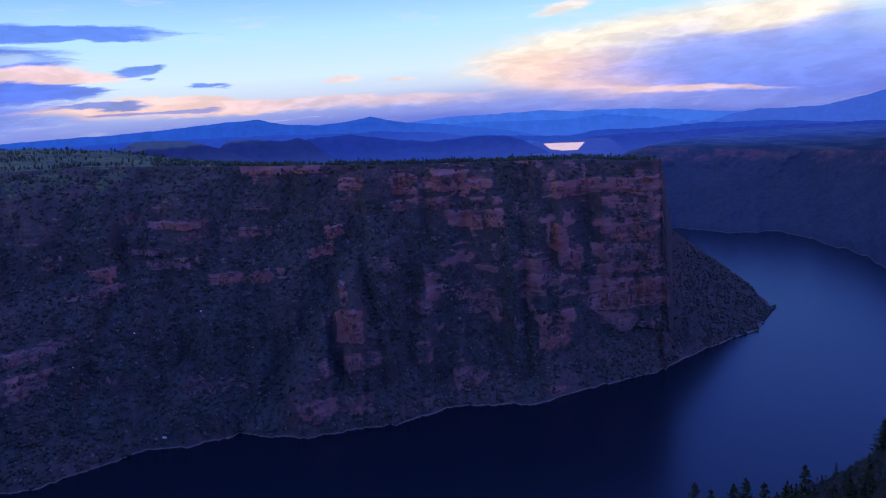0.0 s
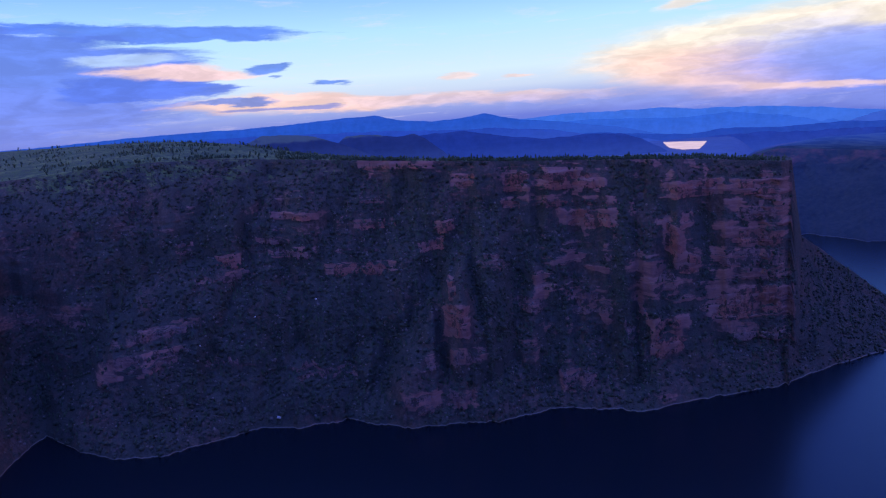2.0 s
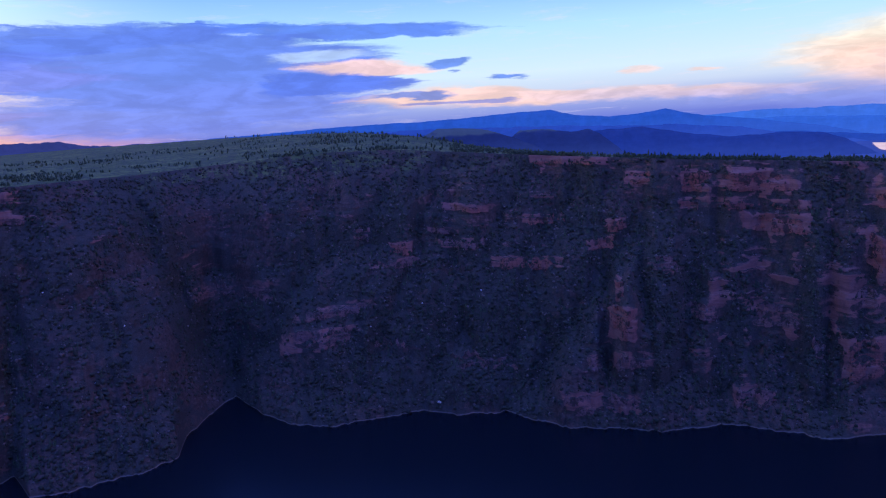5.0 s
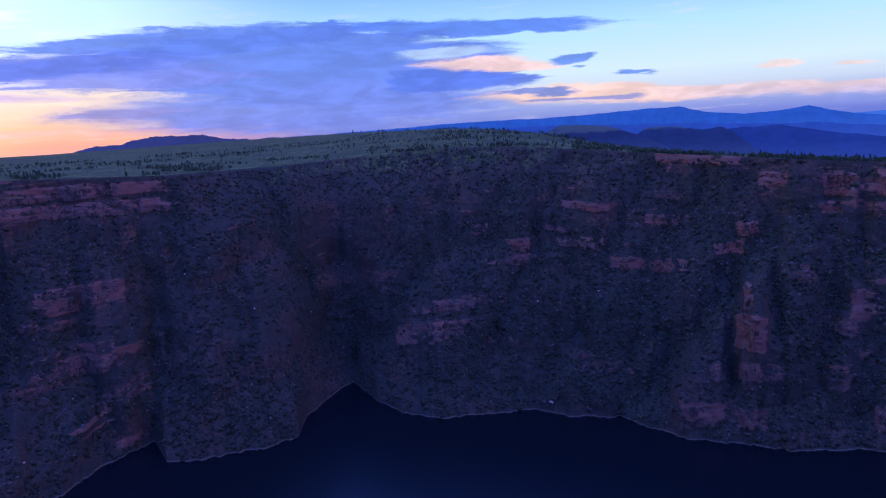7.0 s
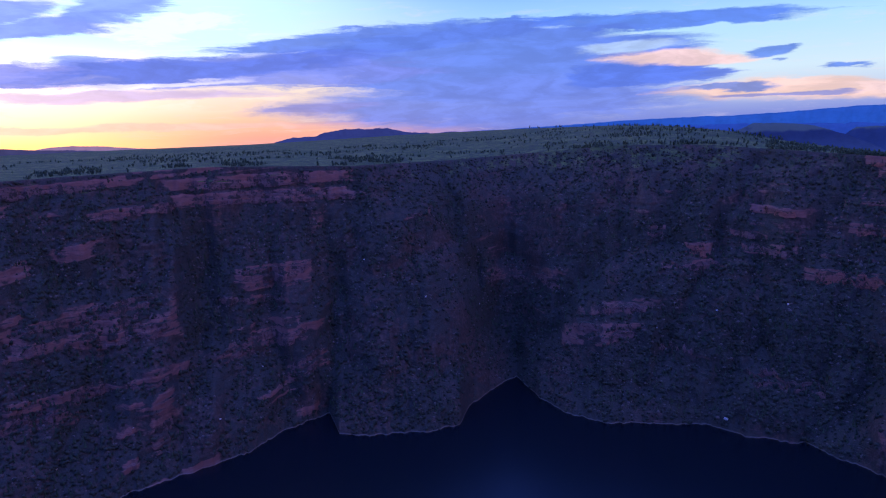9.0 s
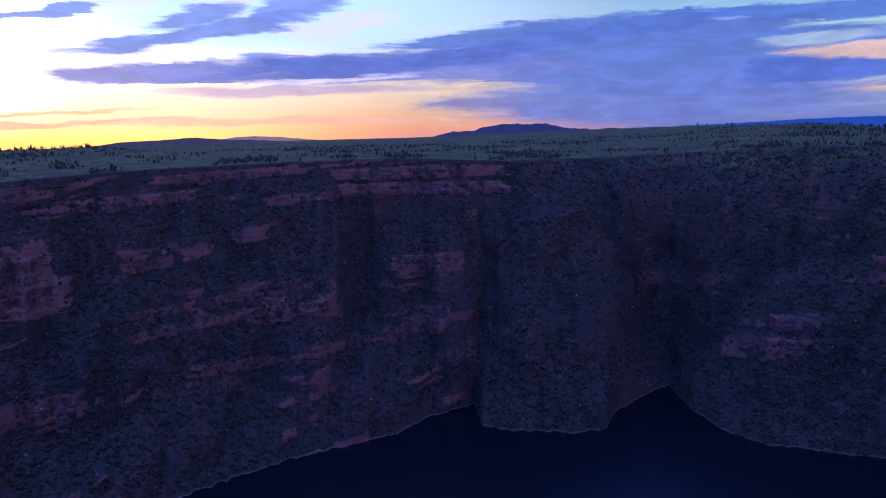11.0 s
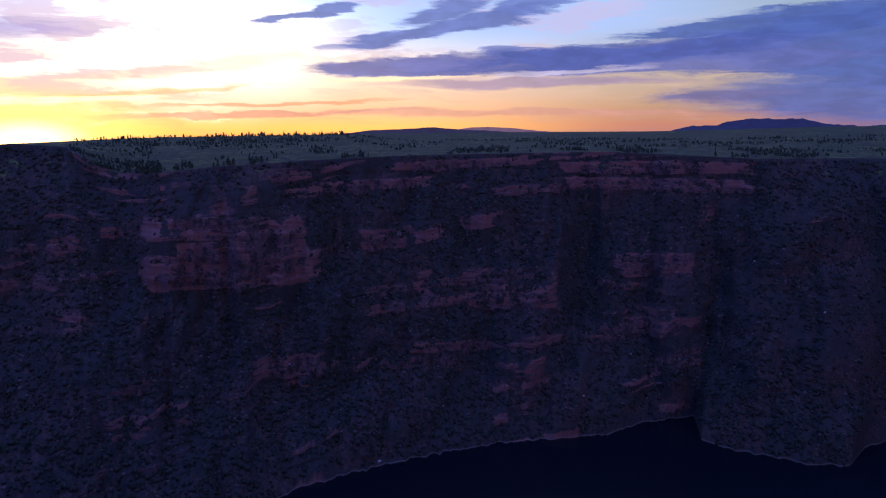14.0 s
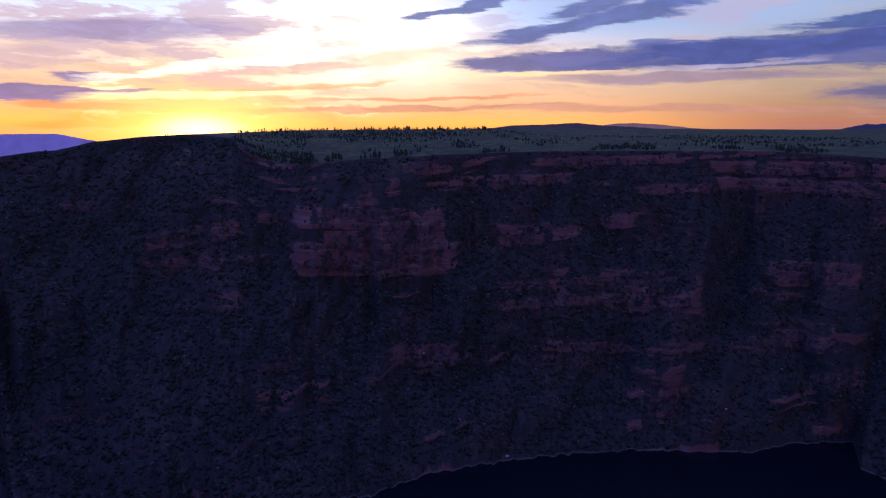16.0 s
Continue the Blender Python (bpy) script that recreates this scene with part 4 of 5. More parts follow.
# ridges: label, distance, depth, glow that paints the haze, roughness, foot elevation, ridge line (azimuth, elevation)
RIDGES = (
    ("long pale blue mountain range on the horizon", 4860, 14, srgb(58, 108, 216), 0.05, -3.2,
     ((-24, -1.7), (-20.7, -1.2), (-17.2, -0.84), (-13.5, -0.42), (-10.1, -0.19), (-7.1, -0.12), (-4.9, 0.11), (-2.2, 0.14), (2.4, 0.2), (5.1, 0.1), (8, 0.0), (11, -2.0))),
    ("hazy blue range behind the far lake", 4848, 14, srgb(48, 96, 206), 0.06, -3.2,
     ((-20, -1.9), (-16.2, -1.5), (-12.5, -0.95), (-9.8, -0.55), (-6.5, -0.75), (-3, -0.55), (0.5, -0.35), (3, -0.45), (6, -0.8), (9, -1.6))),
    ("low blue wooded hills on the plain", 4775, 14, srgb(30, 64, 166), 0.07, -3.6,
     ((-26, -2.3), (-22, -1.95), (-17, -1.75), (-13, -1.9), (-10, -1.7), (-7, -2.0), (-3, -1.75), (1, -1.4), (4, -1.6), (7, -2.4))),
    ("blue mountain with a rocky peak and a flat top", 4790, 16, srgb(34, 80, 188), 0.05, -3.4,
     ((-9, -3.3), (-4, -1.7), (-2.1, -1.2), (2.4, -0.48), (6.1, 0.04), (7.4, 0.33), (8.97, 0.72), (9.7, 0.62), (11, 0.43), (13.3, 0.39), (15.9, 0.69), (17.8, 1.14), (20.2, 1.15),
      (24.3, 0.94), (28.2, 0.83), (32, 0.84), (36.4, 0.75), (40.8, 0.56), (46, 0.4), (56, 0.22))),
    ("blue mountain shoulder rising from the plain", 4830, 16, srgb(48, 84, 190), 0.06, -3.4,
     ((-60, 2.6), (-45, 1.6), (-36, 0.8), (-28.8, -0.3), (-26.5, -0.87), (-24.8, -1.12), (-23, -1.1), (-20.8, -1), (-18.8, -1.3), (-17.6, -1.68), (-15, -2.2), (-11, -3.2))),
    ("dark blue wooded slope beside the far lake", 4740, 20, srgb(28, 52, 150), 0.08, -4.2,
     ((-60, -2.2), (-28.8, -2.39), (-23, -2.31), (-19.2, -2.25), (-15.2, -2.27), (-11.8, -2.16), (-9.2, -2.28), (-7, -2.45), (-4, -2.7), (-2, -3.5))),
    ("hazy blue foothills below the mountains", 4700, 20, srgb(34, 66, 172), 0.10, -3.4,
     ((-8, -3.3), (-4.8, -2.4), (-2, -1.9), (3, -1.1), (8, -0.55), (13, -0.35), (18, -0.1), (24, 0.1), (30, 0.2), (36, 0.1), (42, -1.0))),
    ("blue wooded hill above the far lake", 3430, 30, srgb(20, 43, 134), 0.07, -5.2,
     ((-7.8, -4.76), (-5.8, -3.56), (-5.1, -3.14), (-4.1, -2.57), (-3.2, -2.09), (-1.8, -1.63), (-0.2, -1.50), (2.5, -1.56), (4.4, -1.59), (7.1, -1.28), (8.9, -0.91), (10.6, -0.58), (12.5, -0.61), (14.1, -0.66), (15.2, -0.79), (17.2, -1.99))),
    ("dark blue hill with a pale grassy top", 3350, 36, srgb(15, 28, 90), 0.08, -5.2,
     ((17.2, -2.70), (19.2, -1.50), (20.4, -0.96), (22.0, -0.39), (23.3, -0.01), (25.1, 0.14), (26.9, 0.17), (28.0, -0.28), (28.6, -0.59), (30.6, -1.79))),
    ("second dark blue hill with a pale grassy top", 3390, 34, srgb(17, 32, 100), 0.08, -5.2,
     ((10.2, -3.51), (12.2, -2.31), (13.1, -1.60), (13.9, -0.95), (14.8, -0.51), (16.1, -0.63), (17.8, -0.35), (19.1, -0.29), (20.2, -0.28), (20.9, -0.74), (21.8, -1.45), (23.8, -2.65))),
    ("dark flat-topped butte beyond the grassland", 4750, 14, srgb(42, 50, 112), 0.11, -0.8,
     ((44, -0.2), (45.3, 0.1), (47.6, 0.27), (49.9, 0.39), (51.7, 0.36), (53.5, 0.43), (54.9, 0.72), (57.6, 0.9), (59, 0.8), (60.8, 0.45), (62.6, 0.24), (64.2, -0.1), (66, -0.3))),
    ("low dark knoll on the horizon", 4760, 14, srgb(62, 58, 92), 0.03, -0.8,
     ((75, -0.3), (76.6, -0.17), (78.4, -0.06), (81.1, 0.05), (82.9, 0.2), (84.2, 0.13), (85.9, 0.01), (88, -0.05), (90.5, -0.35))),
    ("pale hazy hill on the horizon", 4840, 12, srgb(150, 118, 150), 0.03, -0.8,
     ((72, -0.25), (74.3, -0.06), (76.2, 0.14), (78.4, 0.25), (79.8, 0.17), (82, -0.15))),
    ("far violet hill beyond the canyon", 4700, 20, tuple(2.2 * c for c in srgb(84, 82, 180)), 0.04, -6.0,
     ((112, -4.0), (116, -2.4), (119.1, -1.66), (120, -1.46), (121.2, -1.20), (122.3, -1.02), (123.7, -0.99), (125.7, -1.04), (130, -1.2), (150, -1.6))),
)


def ridge_mesh(label, distance, depth, glow, line, foot, name="mountain_range", rough=0.10, seed=0):
    a = np.arange(line[0][0], line[-1][0], 0.08)[:, None]
    q = np.linspace(-1, 1, 23)[None, :]
    el = curve(a, line) + rough * (fractal(a * 0.9, 0 * a, 170 + seed, 6, 0.68) - 0.5) * 3.0
    top = H + distance * np.tan(np.radians(el))
    base = H + distance * math.tan(radians(foot))
    shape = 1 - np.abs(q) ** 1.25
    r = distance + depth * 2.4 * q + depth * 0.5 * (ridged(a * 0.5, q * 1.5, 180 + seed, 3) - 0.5) * (np.abs(q) < 0.98)
    z = base + (top - base) * shape
    x, y = polar(a, r)
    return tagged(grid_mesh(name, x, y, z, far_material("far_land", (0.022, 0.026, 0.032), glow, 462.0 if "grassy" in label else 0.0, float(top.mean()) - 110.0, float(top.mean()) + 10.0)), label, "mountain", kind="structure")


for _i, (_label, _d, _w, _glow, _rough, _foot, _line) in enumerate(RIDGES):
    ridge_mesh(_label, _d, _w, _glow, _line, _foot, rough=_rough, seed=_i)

# the valley floor round the far lake, its haze painted as emission, and the lake
va, vr = np.meshgrid(np.linspace(-13.5, 40, 121), np.linspace(2950, 4870, 40), indexing="ij")
vz = 284 + 6 * (fractal(va * 0.5, vr / 200, 331, 4) - 0.5) - 110 * smooth(vr, 3350, 2950) - 170 * smooth(va, -9.6, -12.8)
vx, vy = polar(va, vr)
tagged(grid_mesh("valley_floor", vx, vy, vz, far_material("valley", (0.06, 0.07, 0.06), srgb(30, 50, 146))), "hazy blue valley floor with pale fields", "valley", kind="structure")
la = np.linspace(-8.05, -4.89, 60)[:, None]
lq = np.linspace(0, 1, 8)[None, :]
near_r = 189 / np.tan(np.radians(curve(la, ((-8.05, 2.66), (-7.85, 2.87), (-7.51, 3.20), (-6.24, 3.16), (-5.31, 2.97), (-4.89, 2.56))) + 0.05 * (fractal(la * 3, 0 * la, 341, 3) - 0.5)))
far_r = 189 / np.tan(np.radians(curve(la, ((-8.05, 2.62), (-6.25, 2.55), (-4.89, 2.51)))))
lx, ly = polar(la, np.minimum(near_r + (far_r - near_r) * lq, 4990))
# the dawn sky mirrored in the lake is painted as pale pink emission
tagged(grid_mesh("far_lake", lx, ly, 0 * lx + 291.0, far_material("far_lake", (0.02, 0.03, 0.05), srgb(226, 196, 204))), "distant lake shining pale pink in the dawn", "water", kind="structure")

# ---- ledges of bare sandstone ----


def ledge_material(name, lift):
    m, g = material(name)
    p = place(g)
    tone, bump, blotch = rock_colours(g, p)
    rand = g.node("ShaderNodeObjectInfo").outputs["Random"]
    tone = g.mix(g.mul(rand, 0.35), g.scaled(tone, lift), (0.15 * lift[0], 0.085 * lift[1], 0.072 * lift[2]))
    n = g.node("ShaderNodeSeparateXYZ")
    g.put(n.inputs[0], g.node("ShaderNodeNewGeometry").outputs["True Normal"])
    moss = g.mul(g.step(n.outputs[2], 0.45, 0.75), g.step(g.noise(p, 0.2, 4), 0.35, 0.5))
    tone = g.mix(moss, tone, (0.045, 0.042, 0.034))
    grown = g.add(g.noise(p, 0.06, 5, 0.65), g.mul(g.sub(g.noise(p, 0.35, 3), 0.5), 0.4))
    tone = g.mix(g.mul(g.step(grown, 0.49, 0.57), 0.85), tone, (0.034, 0.031, 0.026))
    finish(g, tone, 0.95, bump, 0.9, 1.6, specular=0.1)
    return m


LEDGE = ledge_material("red_ledge_sandstone", (1.22, 0.92, 0.86))
DULL_LEDGE = ledge_material("brown_ledge_sandstone", (0.90, 0.94, 1.05))
rng = np.random.default_rng(5)


def wall_radius(a, q):
    i = np.clip((a - AZ[0]) / 0.1, 0, len(AZ) - 1.001)
    j = np.clip(q * (LEVELS - 1), 0, LEVELS - 1.001)
    i0, j0 = int(i), int(j)
    di, dj = i - i0, j - j0
    low = wall_r[i0, j0] * (1 - di) + wall_r[i0 + 1, j0] * di
    high = wall_r[i0, j0 + 1] * (1 - di) + wall_r[i0 + 1, j0 + 1] * di
    return low * (1 - dj) + high * dj


def ledge(thing, at, span, z0, height, rise, seed, keep, mat):
    """One course of sandstone along the wall: a jointed front that fades into the slope at its ends."""
    a = np.linspace(at - span, at + span, max(8, int(2 * span / 0.10)))
    zr = np.interp(a, AZ, rim_z)
    ends = smooth(np.abs(a - at) / span, 1.0, 0.72)
    hold = smooth(fractal(a * 0.8, 0 * a + seed * 1.9, 401, 4, 0.65), keep - 0.02, keep + 0.10)
    joint = np.floor(a * 2.2 + 3 * value_noise(a * 0.6, 0 * a, seed))
    jut = hashed(joint, 0 * joint, seed)
    h = height * ends * hold * (0.45 + 0.65 * fractal(a * 1.1, 0 * a, seed + 3, 4, 0.6) + 0.55 * (jut - 0.5))
    zb = np.clip(z0 + rise * (a - at) + 9.0 * (fractal(a * 0.6, 0 * a + at, 403, 4, 0.6) - 0.5) + 0.25 * height * (hashed(joint, 0 * joint, seed + 5) - 0.5), 2.0, 0.985 * zr - height)
    base = np.array([wall_radius(k, q) for k, q in zip(a, np.clip(zb + 0.3 * h, 0, zr) / zr)])
    proud = -2.0 + (0.5 + 3.0 * jut + 4.0 * fractal(a * 1.1, 0 * a, seed + 7, 4, 0.6)) * ends * hold
    front = base - proud
    rows = []
    for up, lean, rough in ((-0.45, -0.02, 0.5), (0.0, 0.0, 0.7), (0.30, 0.04, 0.9), (0.36, 0.07, 0.8), (0.68, 0.09, 0.9), (0.74, 0.13, 0.8), (0.93, 0.17, 0.7), (1.0, 0.26, 0.6)):
        rows.append((front + lean * h + rough * 1.5 * (hashed(np.floor(a * 4.4), 0 * a + round(up * 5), seed + 11) - 0.5), zb + up * h))
    rows.append((front + 9.0 + 0.4 * h, zb + h * 0.98))
    rows.append((front + 24.0, zb + h * 0.9))
    r = np.stack([k[0] for k in rows], 1)
    z = np.stack([k[1] for k in rows], 1)
    x, y = polar(a[:, None], r)
    ob = grid_mesh("ledge", x - thing.location[0], y - thing.location[1], z - thing.location[2], mat)
    ob.data.polygons.foreach_set("use_smooth", np.zeros(len(ob.data.polygons), bool))
    ob.parent = thing


def outcrop(az, el, half, tall, rise, bold, label):
    """Courses of bare sandstone set into the wall."""
    thing = tagged(new("rock_outcrop"), label, "rock outcrop", "sandstone outcrops")
    i = int(np.clip(round((az - AZ[0]) / 0.1), 0, len(AZ) - 1))
    seen = np.maximum.accumulate(np.degrees(np.arctan2(wall_z[i] - H, wall_r[i])))
    low, high = np.interp((el - tall, el + tall), seen, wall_z[i])
    low, high = max(low, 2.0), min(high, 0.985 * rim_z[i])
    thing.location = (*polar(az, wall_radius(az, low / rim_z[i])), low)
    count = max(1, round((high - low) / 13.0))
    step = (high - low) / count
    for k in range(count):
        span = max(0.36, half * rng.uniform(0.72, 1.08))
        ledge(thing, az + rng.uniform(-0.12, 0.12) * half, span, low + k * step, step * rng.uniform(0.72, 0.98), rise * (high - low) / (2 * tall),
              int(1000 + az * 7 + k * 13) % 977, 0.40 - 0.14 * bold, LEDGE if bold >= 0.7 and az < 60 else DULL_LEDGE)
    return thing


for _rock in ROCKS:
    outcrop(*_rock)

# ---- plants ----


def normals_of(x, y, z):
    p = np.stack([x, y, z], -1)
    n = np.cross(np.gradient(p, axis=1), np.gradient(p, axis=0))
    n /= np.linalg.norm(n, axis=-1, keepdims=True) + 1e-9
    return n * np.sign(n[..., 2:3] + 1e-9)


def merged(name, verts, faces, mat):
    """One mesh from arrays of triangles."""
    mesh = bpy.data.meshes.new(name)
    mesh.vertices.add(len(verts))
    mesh.vertices.foreach_set("co", verts.ravel())
    mesh.loops.add(faces.size)
    mesh.loops.foreach_set("vertex_index", faces.ravel())
    mesh.polygons.add(len(faces))
    mesh.polygons.foreach_set("loop_start", np.arange(0, faces.size, 3))
    mesh.update(calc_edges=True)
    mesh.materials.append(mat)
    return new(name, mesh)


def ico():
    bm = bmesh.new()
    bmesh.ops.create_icosphere(bm, subdivisions=1, radius=1.0)
    bm.verts.ensure_lookup_table()
    v = np.array([p.co[:] for p in bm.verts])
    f = np.array([[p.index for p in t.verts] for t in bm.faces])
    bm.free()
    return v, f


def scatter(name, spots, size, shapes, mat, rng):
    """Many copies of a few shapes, turned and scaled, joined into one mesh."""
    verts, faces, base = [], [], 0
    pick = rng.integers(0, len(shapes), len(spots))
    turn, lift = rng.uniform(0, 6.283, len(spots)), rng.uniform(0.75, 1.3, len(spots))
    for i, (v, f) in enumerate(shapes):
        at = np.nonzero(pick == i)[0]
        if not len(at):
            continue
        c, s = np.cos(turn[at])[:, None], np.sin(turn[at])[:, None]
        k = size[at][:, None]
        x = (v[None, :, 0] * c - v[None, :, 1] * s) * k + spots[at, 0:1]
        y = (v[None, :, 0] * s + v[None, :, 1] * c) * k + spots[at, 1:2]
        z = v[None, :, 2] * k * lift[at][:, None] + spots[at, 2:3]
        verts.append(np.stack([x, y, z], -1).reshape(-1, 3))
        faces.append((f[None] + (np.arange(len(at)) * len(v))[:, None, None] + base).reshape(-1, 3))
        base += len(at) * len(v)
    return merged(name, np.concatenate(verts), np.concatenate(faces), mat)


def scrub_shape(rng):
    """A low juniper: one ragged clump."""
    v, f = ico()
    vs, fs, n = [], [], 0
    for i in range(1):
        ball = v * rng.uniform(0.60, 1.40, (len(v), 1)) * rng.uniform(0.8, 1.15)
        ball = ball * (rng.uniform(0.8, 1.3), 1.0, rng.uniform(0.7, 1.1)) + (0, 0, rng.uniform(0.35, 0.7))
        vs.append(ball)
        fs.append(f + n)
        n += len(v)
    return np.concatenate(vs) * 0.5, np.concatenate(fs)


def rock_shape(rng):
    """A broken block with flat sides."""
    v, f = ico()
    d = rng.normal(size=(7, 3))
    d /= np.linalg.norm(d, axis=1, keepdims=True)
    out = v * (rng.uniform(0.8, 1.3), rng.uniform(0.7, 1.1), rng.uniform(0.5, 0.9))
    for n in d:
        far = out @ n - rng.uniform(0.45, 0.7)
        out = out - np.clip(far, 0, None)[:, None] * n
    return out, f


def pine_shape(rng, tiers=5, sides=7, spread=0.21):
    """A conifer one unit high: ragged tiers of drooping boughs."""
    vs, fs = [], []
    for t in range(tiers):
        low = 0.12 + 0.80 * t / tiers
        high = min(1.0, low + 0.34)
        rad = spread * (1 - t / tiers) ** 0.7 + 0.04
        n = len(vs)
        off = rng.uniform(-0.02, 0.02, 2)
        for k in range(sides * 2):
            ang = 6.2832 * (k + rng.uniform(-0.3, 0.3)) / (sides * 2)
            r = rad * (rng.uniform(0.85, 1.25) if k % 2 else rng.uniform(0.35, 0.6))
            vs.append((r * math.cos(ang) + off[0], r * math.sin(ang) + off[1], low + rng.uniform(-0.03, 0.03) - (0.03 if k % 2 else -0.02)))
        vs.append((off[0], off[1], high))
        for k in range(sides * 2):
            fs.append((n + k, n + (k + 1) % (sides * 2), n + sides * 2))
    return np.array(vs), np.array(fs)


def juniper_shape(rng):
    """A round-topped juniper or old pine one unit high: a few ragged clumps on a short stem."""
    v, f = ico()
    vs, fs, n = [], [], 0
    for k in range(3):
        size = rng.uniform(0.17, 0.27)
        ball = v * rng.uniform(0.65, 1.3, (len(v), 1)) * (size, size, size * rng.uniform(0.9, 1.3))
        vs.append(ball + (rng.uniform(-0.14, 0.14), rng.uniform(-0.14, 0.14), 0.30 + 0.22 * k + rng.uniform(-0.05, 0.05)))
        fs.append(f + n)
        n += len(v)
    stem = np.array([(0.03, 0, -0.05), (-0.02, 0.03, -0.05), (-0.02, -0.03, -0.05), (0, 0, 0.5)])
    vs.append(stem)
    fs.append(np.array([(0, 1, 3), (1, 2, 3), (2, 0, 3)]) + n)
    return np.concatenate(vs), np.concatenate(fs)


def spray_shape(rng, tall=1.6, wide=0.55, count=34):
    """A young conifer or bush of loose needle sprays."""
    vs, fs = [], []
    for k in range(count):
        t = rng.uniform(0, 1) ** 0.8
        ang, d = rng.uniform(0, 6.283), wide * (1 - t) ** 0.8 * rng.uniform(0.35, 1.1)
        c = np.array((d * math.cos(ang), d * math.sin(ang), tall * (t - 0.05) - 0.2 * d))
        n = len(vs)
        vs += [tuple(p) for p in c + rng.uniform(-1, 1, (3, 3)) * (0.24, 0.24, 0.18)]
        fs.append((n, n + 1, n + 2))
    return np.array(vs), np.array(fs)


rng = np.random.default_rng(7)
# plants keep off the bare faces
wall_n = normals_of(gx[:, :LEVELS], gy[:, :LEVELS], all_z[:, :LEVELS])


def on_wall(count, flat, low=0.03, high=0.99):
    """Places on the canyon wall that are level enough to hold roots."""
    i = rng.integers(0, len(AZ), count)
    j = (rng.uniform(low, high, count) * (LEVELS - 1)).astype(int)
    patch = 0.5 * fractal(AZ[i] * 0.33, j / LEVELS * 6.5, 211, 3, 0.6) + 0.5 * fractal(AZ[i] * 1.1, j / LEVELS * 26, 213, 3, 0.6)
    damp = np.clip(wall_cut[i, j] / 90.0, -0.20, 0.2) + 0.35 * wall_damp[i, j]          # gullies hold water and more growth
    ok = (wall_n[i, j, 2] + 2.0 * (patch - 0.5) + damp - 0.55 * wall_bare[i, j] + rng.uniform(-0.15, 0.15, count)) > flat
    ok &= (AZ[i] > -14.5) | (rng.uniform(0, 1, count) < 0.55)
    i, j = i[ok], j[ok]
    di, dj = rng.uniform(0, 1, len(i)), rng.uniform(0, 1, len(i))
    i2, j2 = np.minimum(i + 1, len(AZ) - 1), np.minimum(j + 1, LEVELS - 1)
    out = []
    for grid in (gx, gy, all_z):
        out.append((grid[i, j] * (1 - di) + grid[i2, j] * di) * (1 - dj) + (grid[i, j2] * (1 - di) + grid[i2, j2] * di) * dj)
    return np.stack(out, -1)


spots = on_wall(72000, 0.30, 0.004)
spots[:, 2] -= 0.4
low_scrub = tagged(scatter("scrub", spots, 2.2 + 6.0 * rng.uniform(0, 1, len(spots)) ** 2, [scrub_shape(rng) for _ in range(10)], SCRUB, rng),
       "dark juniper scrub growing over the canyon slopes", "scrub", kind="stuff")
low_scrub.data.polygons.foreach_set("use_smooth", np.ones(len(low_scrub.data.polygons), bool))
spots = on_wall(14000, 0.58)
spots[:, 2] -= 0.8
tagged(scatter("slope_pines", spots, rng.uniform(5.0, 11.0, len(spots)), [pine_shape(rng, 3, 4) for _ in range(5)], PINE, rng),
       "small dark pines standing on the canyon ledges", "trees", kind="stuff")
spots = on_wall(11000, 0.30, 0.02, 0.85)
tagged(scatter("rubble", spots, rng.uniform(0.9, 3.6, len(spots)) * rng.uniform(0.6, 1.3, len(spots)), [rock_shape(rng) for _ in range(6)], STONE, rng),
       "pale broken sandstone blocks strewn over the slopes", "rubble", kind="stuff")


def on_table(az, count, reach, thin=0.5, seed=221, start=0.0):
    """Places on the tableland behind the rim, in loose groves."""
    a = rng.uniform(az[0], az[1], count)
    i = np.clip(((a - AZ[0]) / 0.1).astype(int), 0, len(AZ) - 1)
    edge = wall_r[i, -1]
    r = edge + start + rng.uniform(0, 1, count) ** 1.5 * reach
    back = curve(a, BACK)
    grove = fractal(a * 0.36, r / 85.0, seed, 4, 0.6)
    ok = (grove > thin) & (r < back + 25)
    a, r, i = a[ok], r[ok], i[ok]
    z = np.array([np.interp(rr, all_r[k, LEVELS - 1:], all_z[k, LEVELS - 1:]) for rr, k in zip(r, i)])
    x, y = polar(a, r)
    return np.stack([x, y, z], -1)


trees = np.concatenate([on_table((-13.8, 26), 3000, 330, 0.46), on_table((26, 60), 5000, 1100, 0.585, 231), on_table((20, 46), 800, 800, 0.48, 261), on_table((56, 110), 7500, 1150, 0.595, 241), on_table((104, 110), 420, 160, 0.42, 243), on_table((88, 108), 650, 500, 0.46, 245, 600),
                        on_table((-13.5, 40), 560, 40, 0.42, 251)])


def on_crest(az, count, seed):
    """Places along the skyline of the tableland, in uneven groups."""
    a = rng.uniform(az[0], az[1], count)
    a = a[fractal(a * 0.9, 0 * a, seed, 4, 0.65) > 0.44]
    i = np.clip(((a - AZ[0]) / 0.1).astype(int), 0, len(AZ) - 1)
    r = curve(a, BACK) - 60 * rng.uniform(0, 1, len(a))
    z = np.array([np.interp(rr, all_r[k, LEVELS - 1:], all_z[k, LEVELS - 1:]) for rr, k in zip(r, i)])
    x, y = polar(a, r)
    return np.stack([x, y, z], -1)


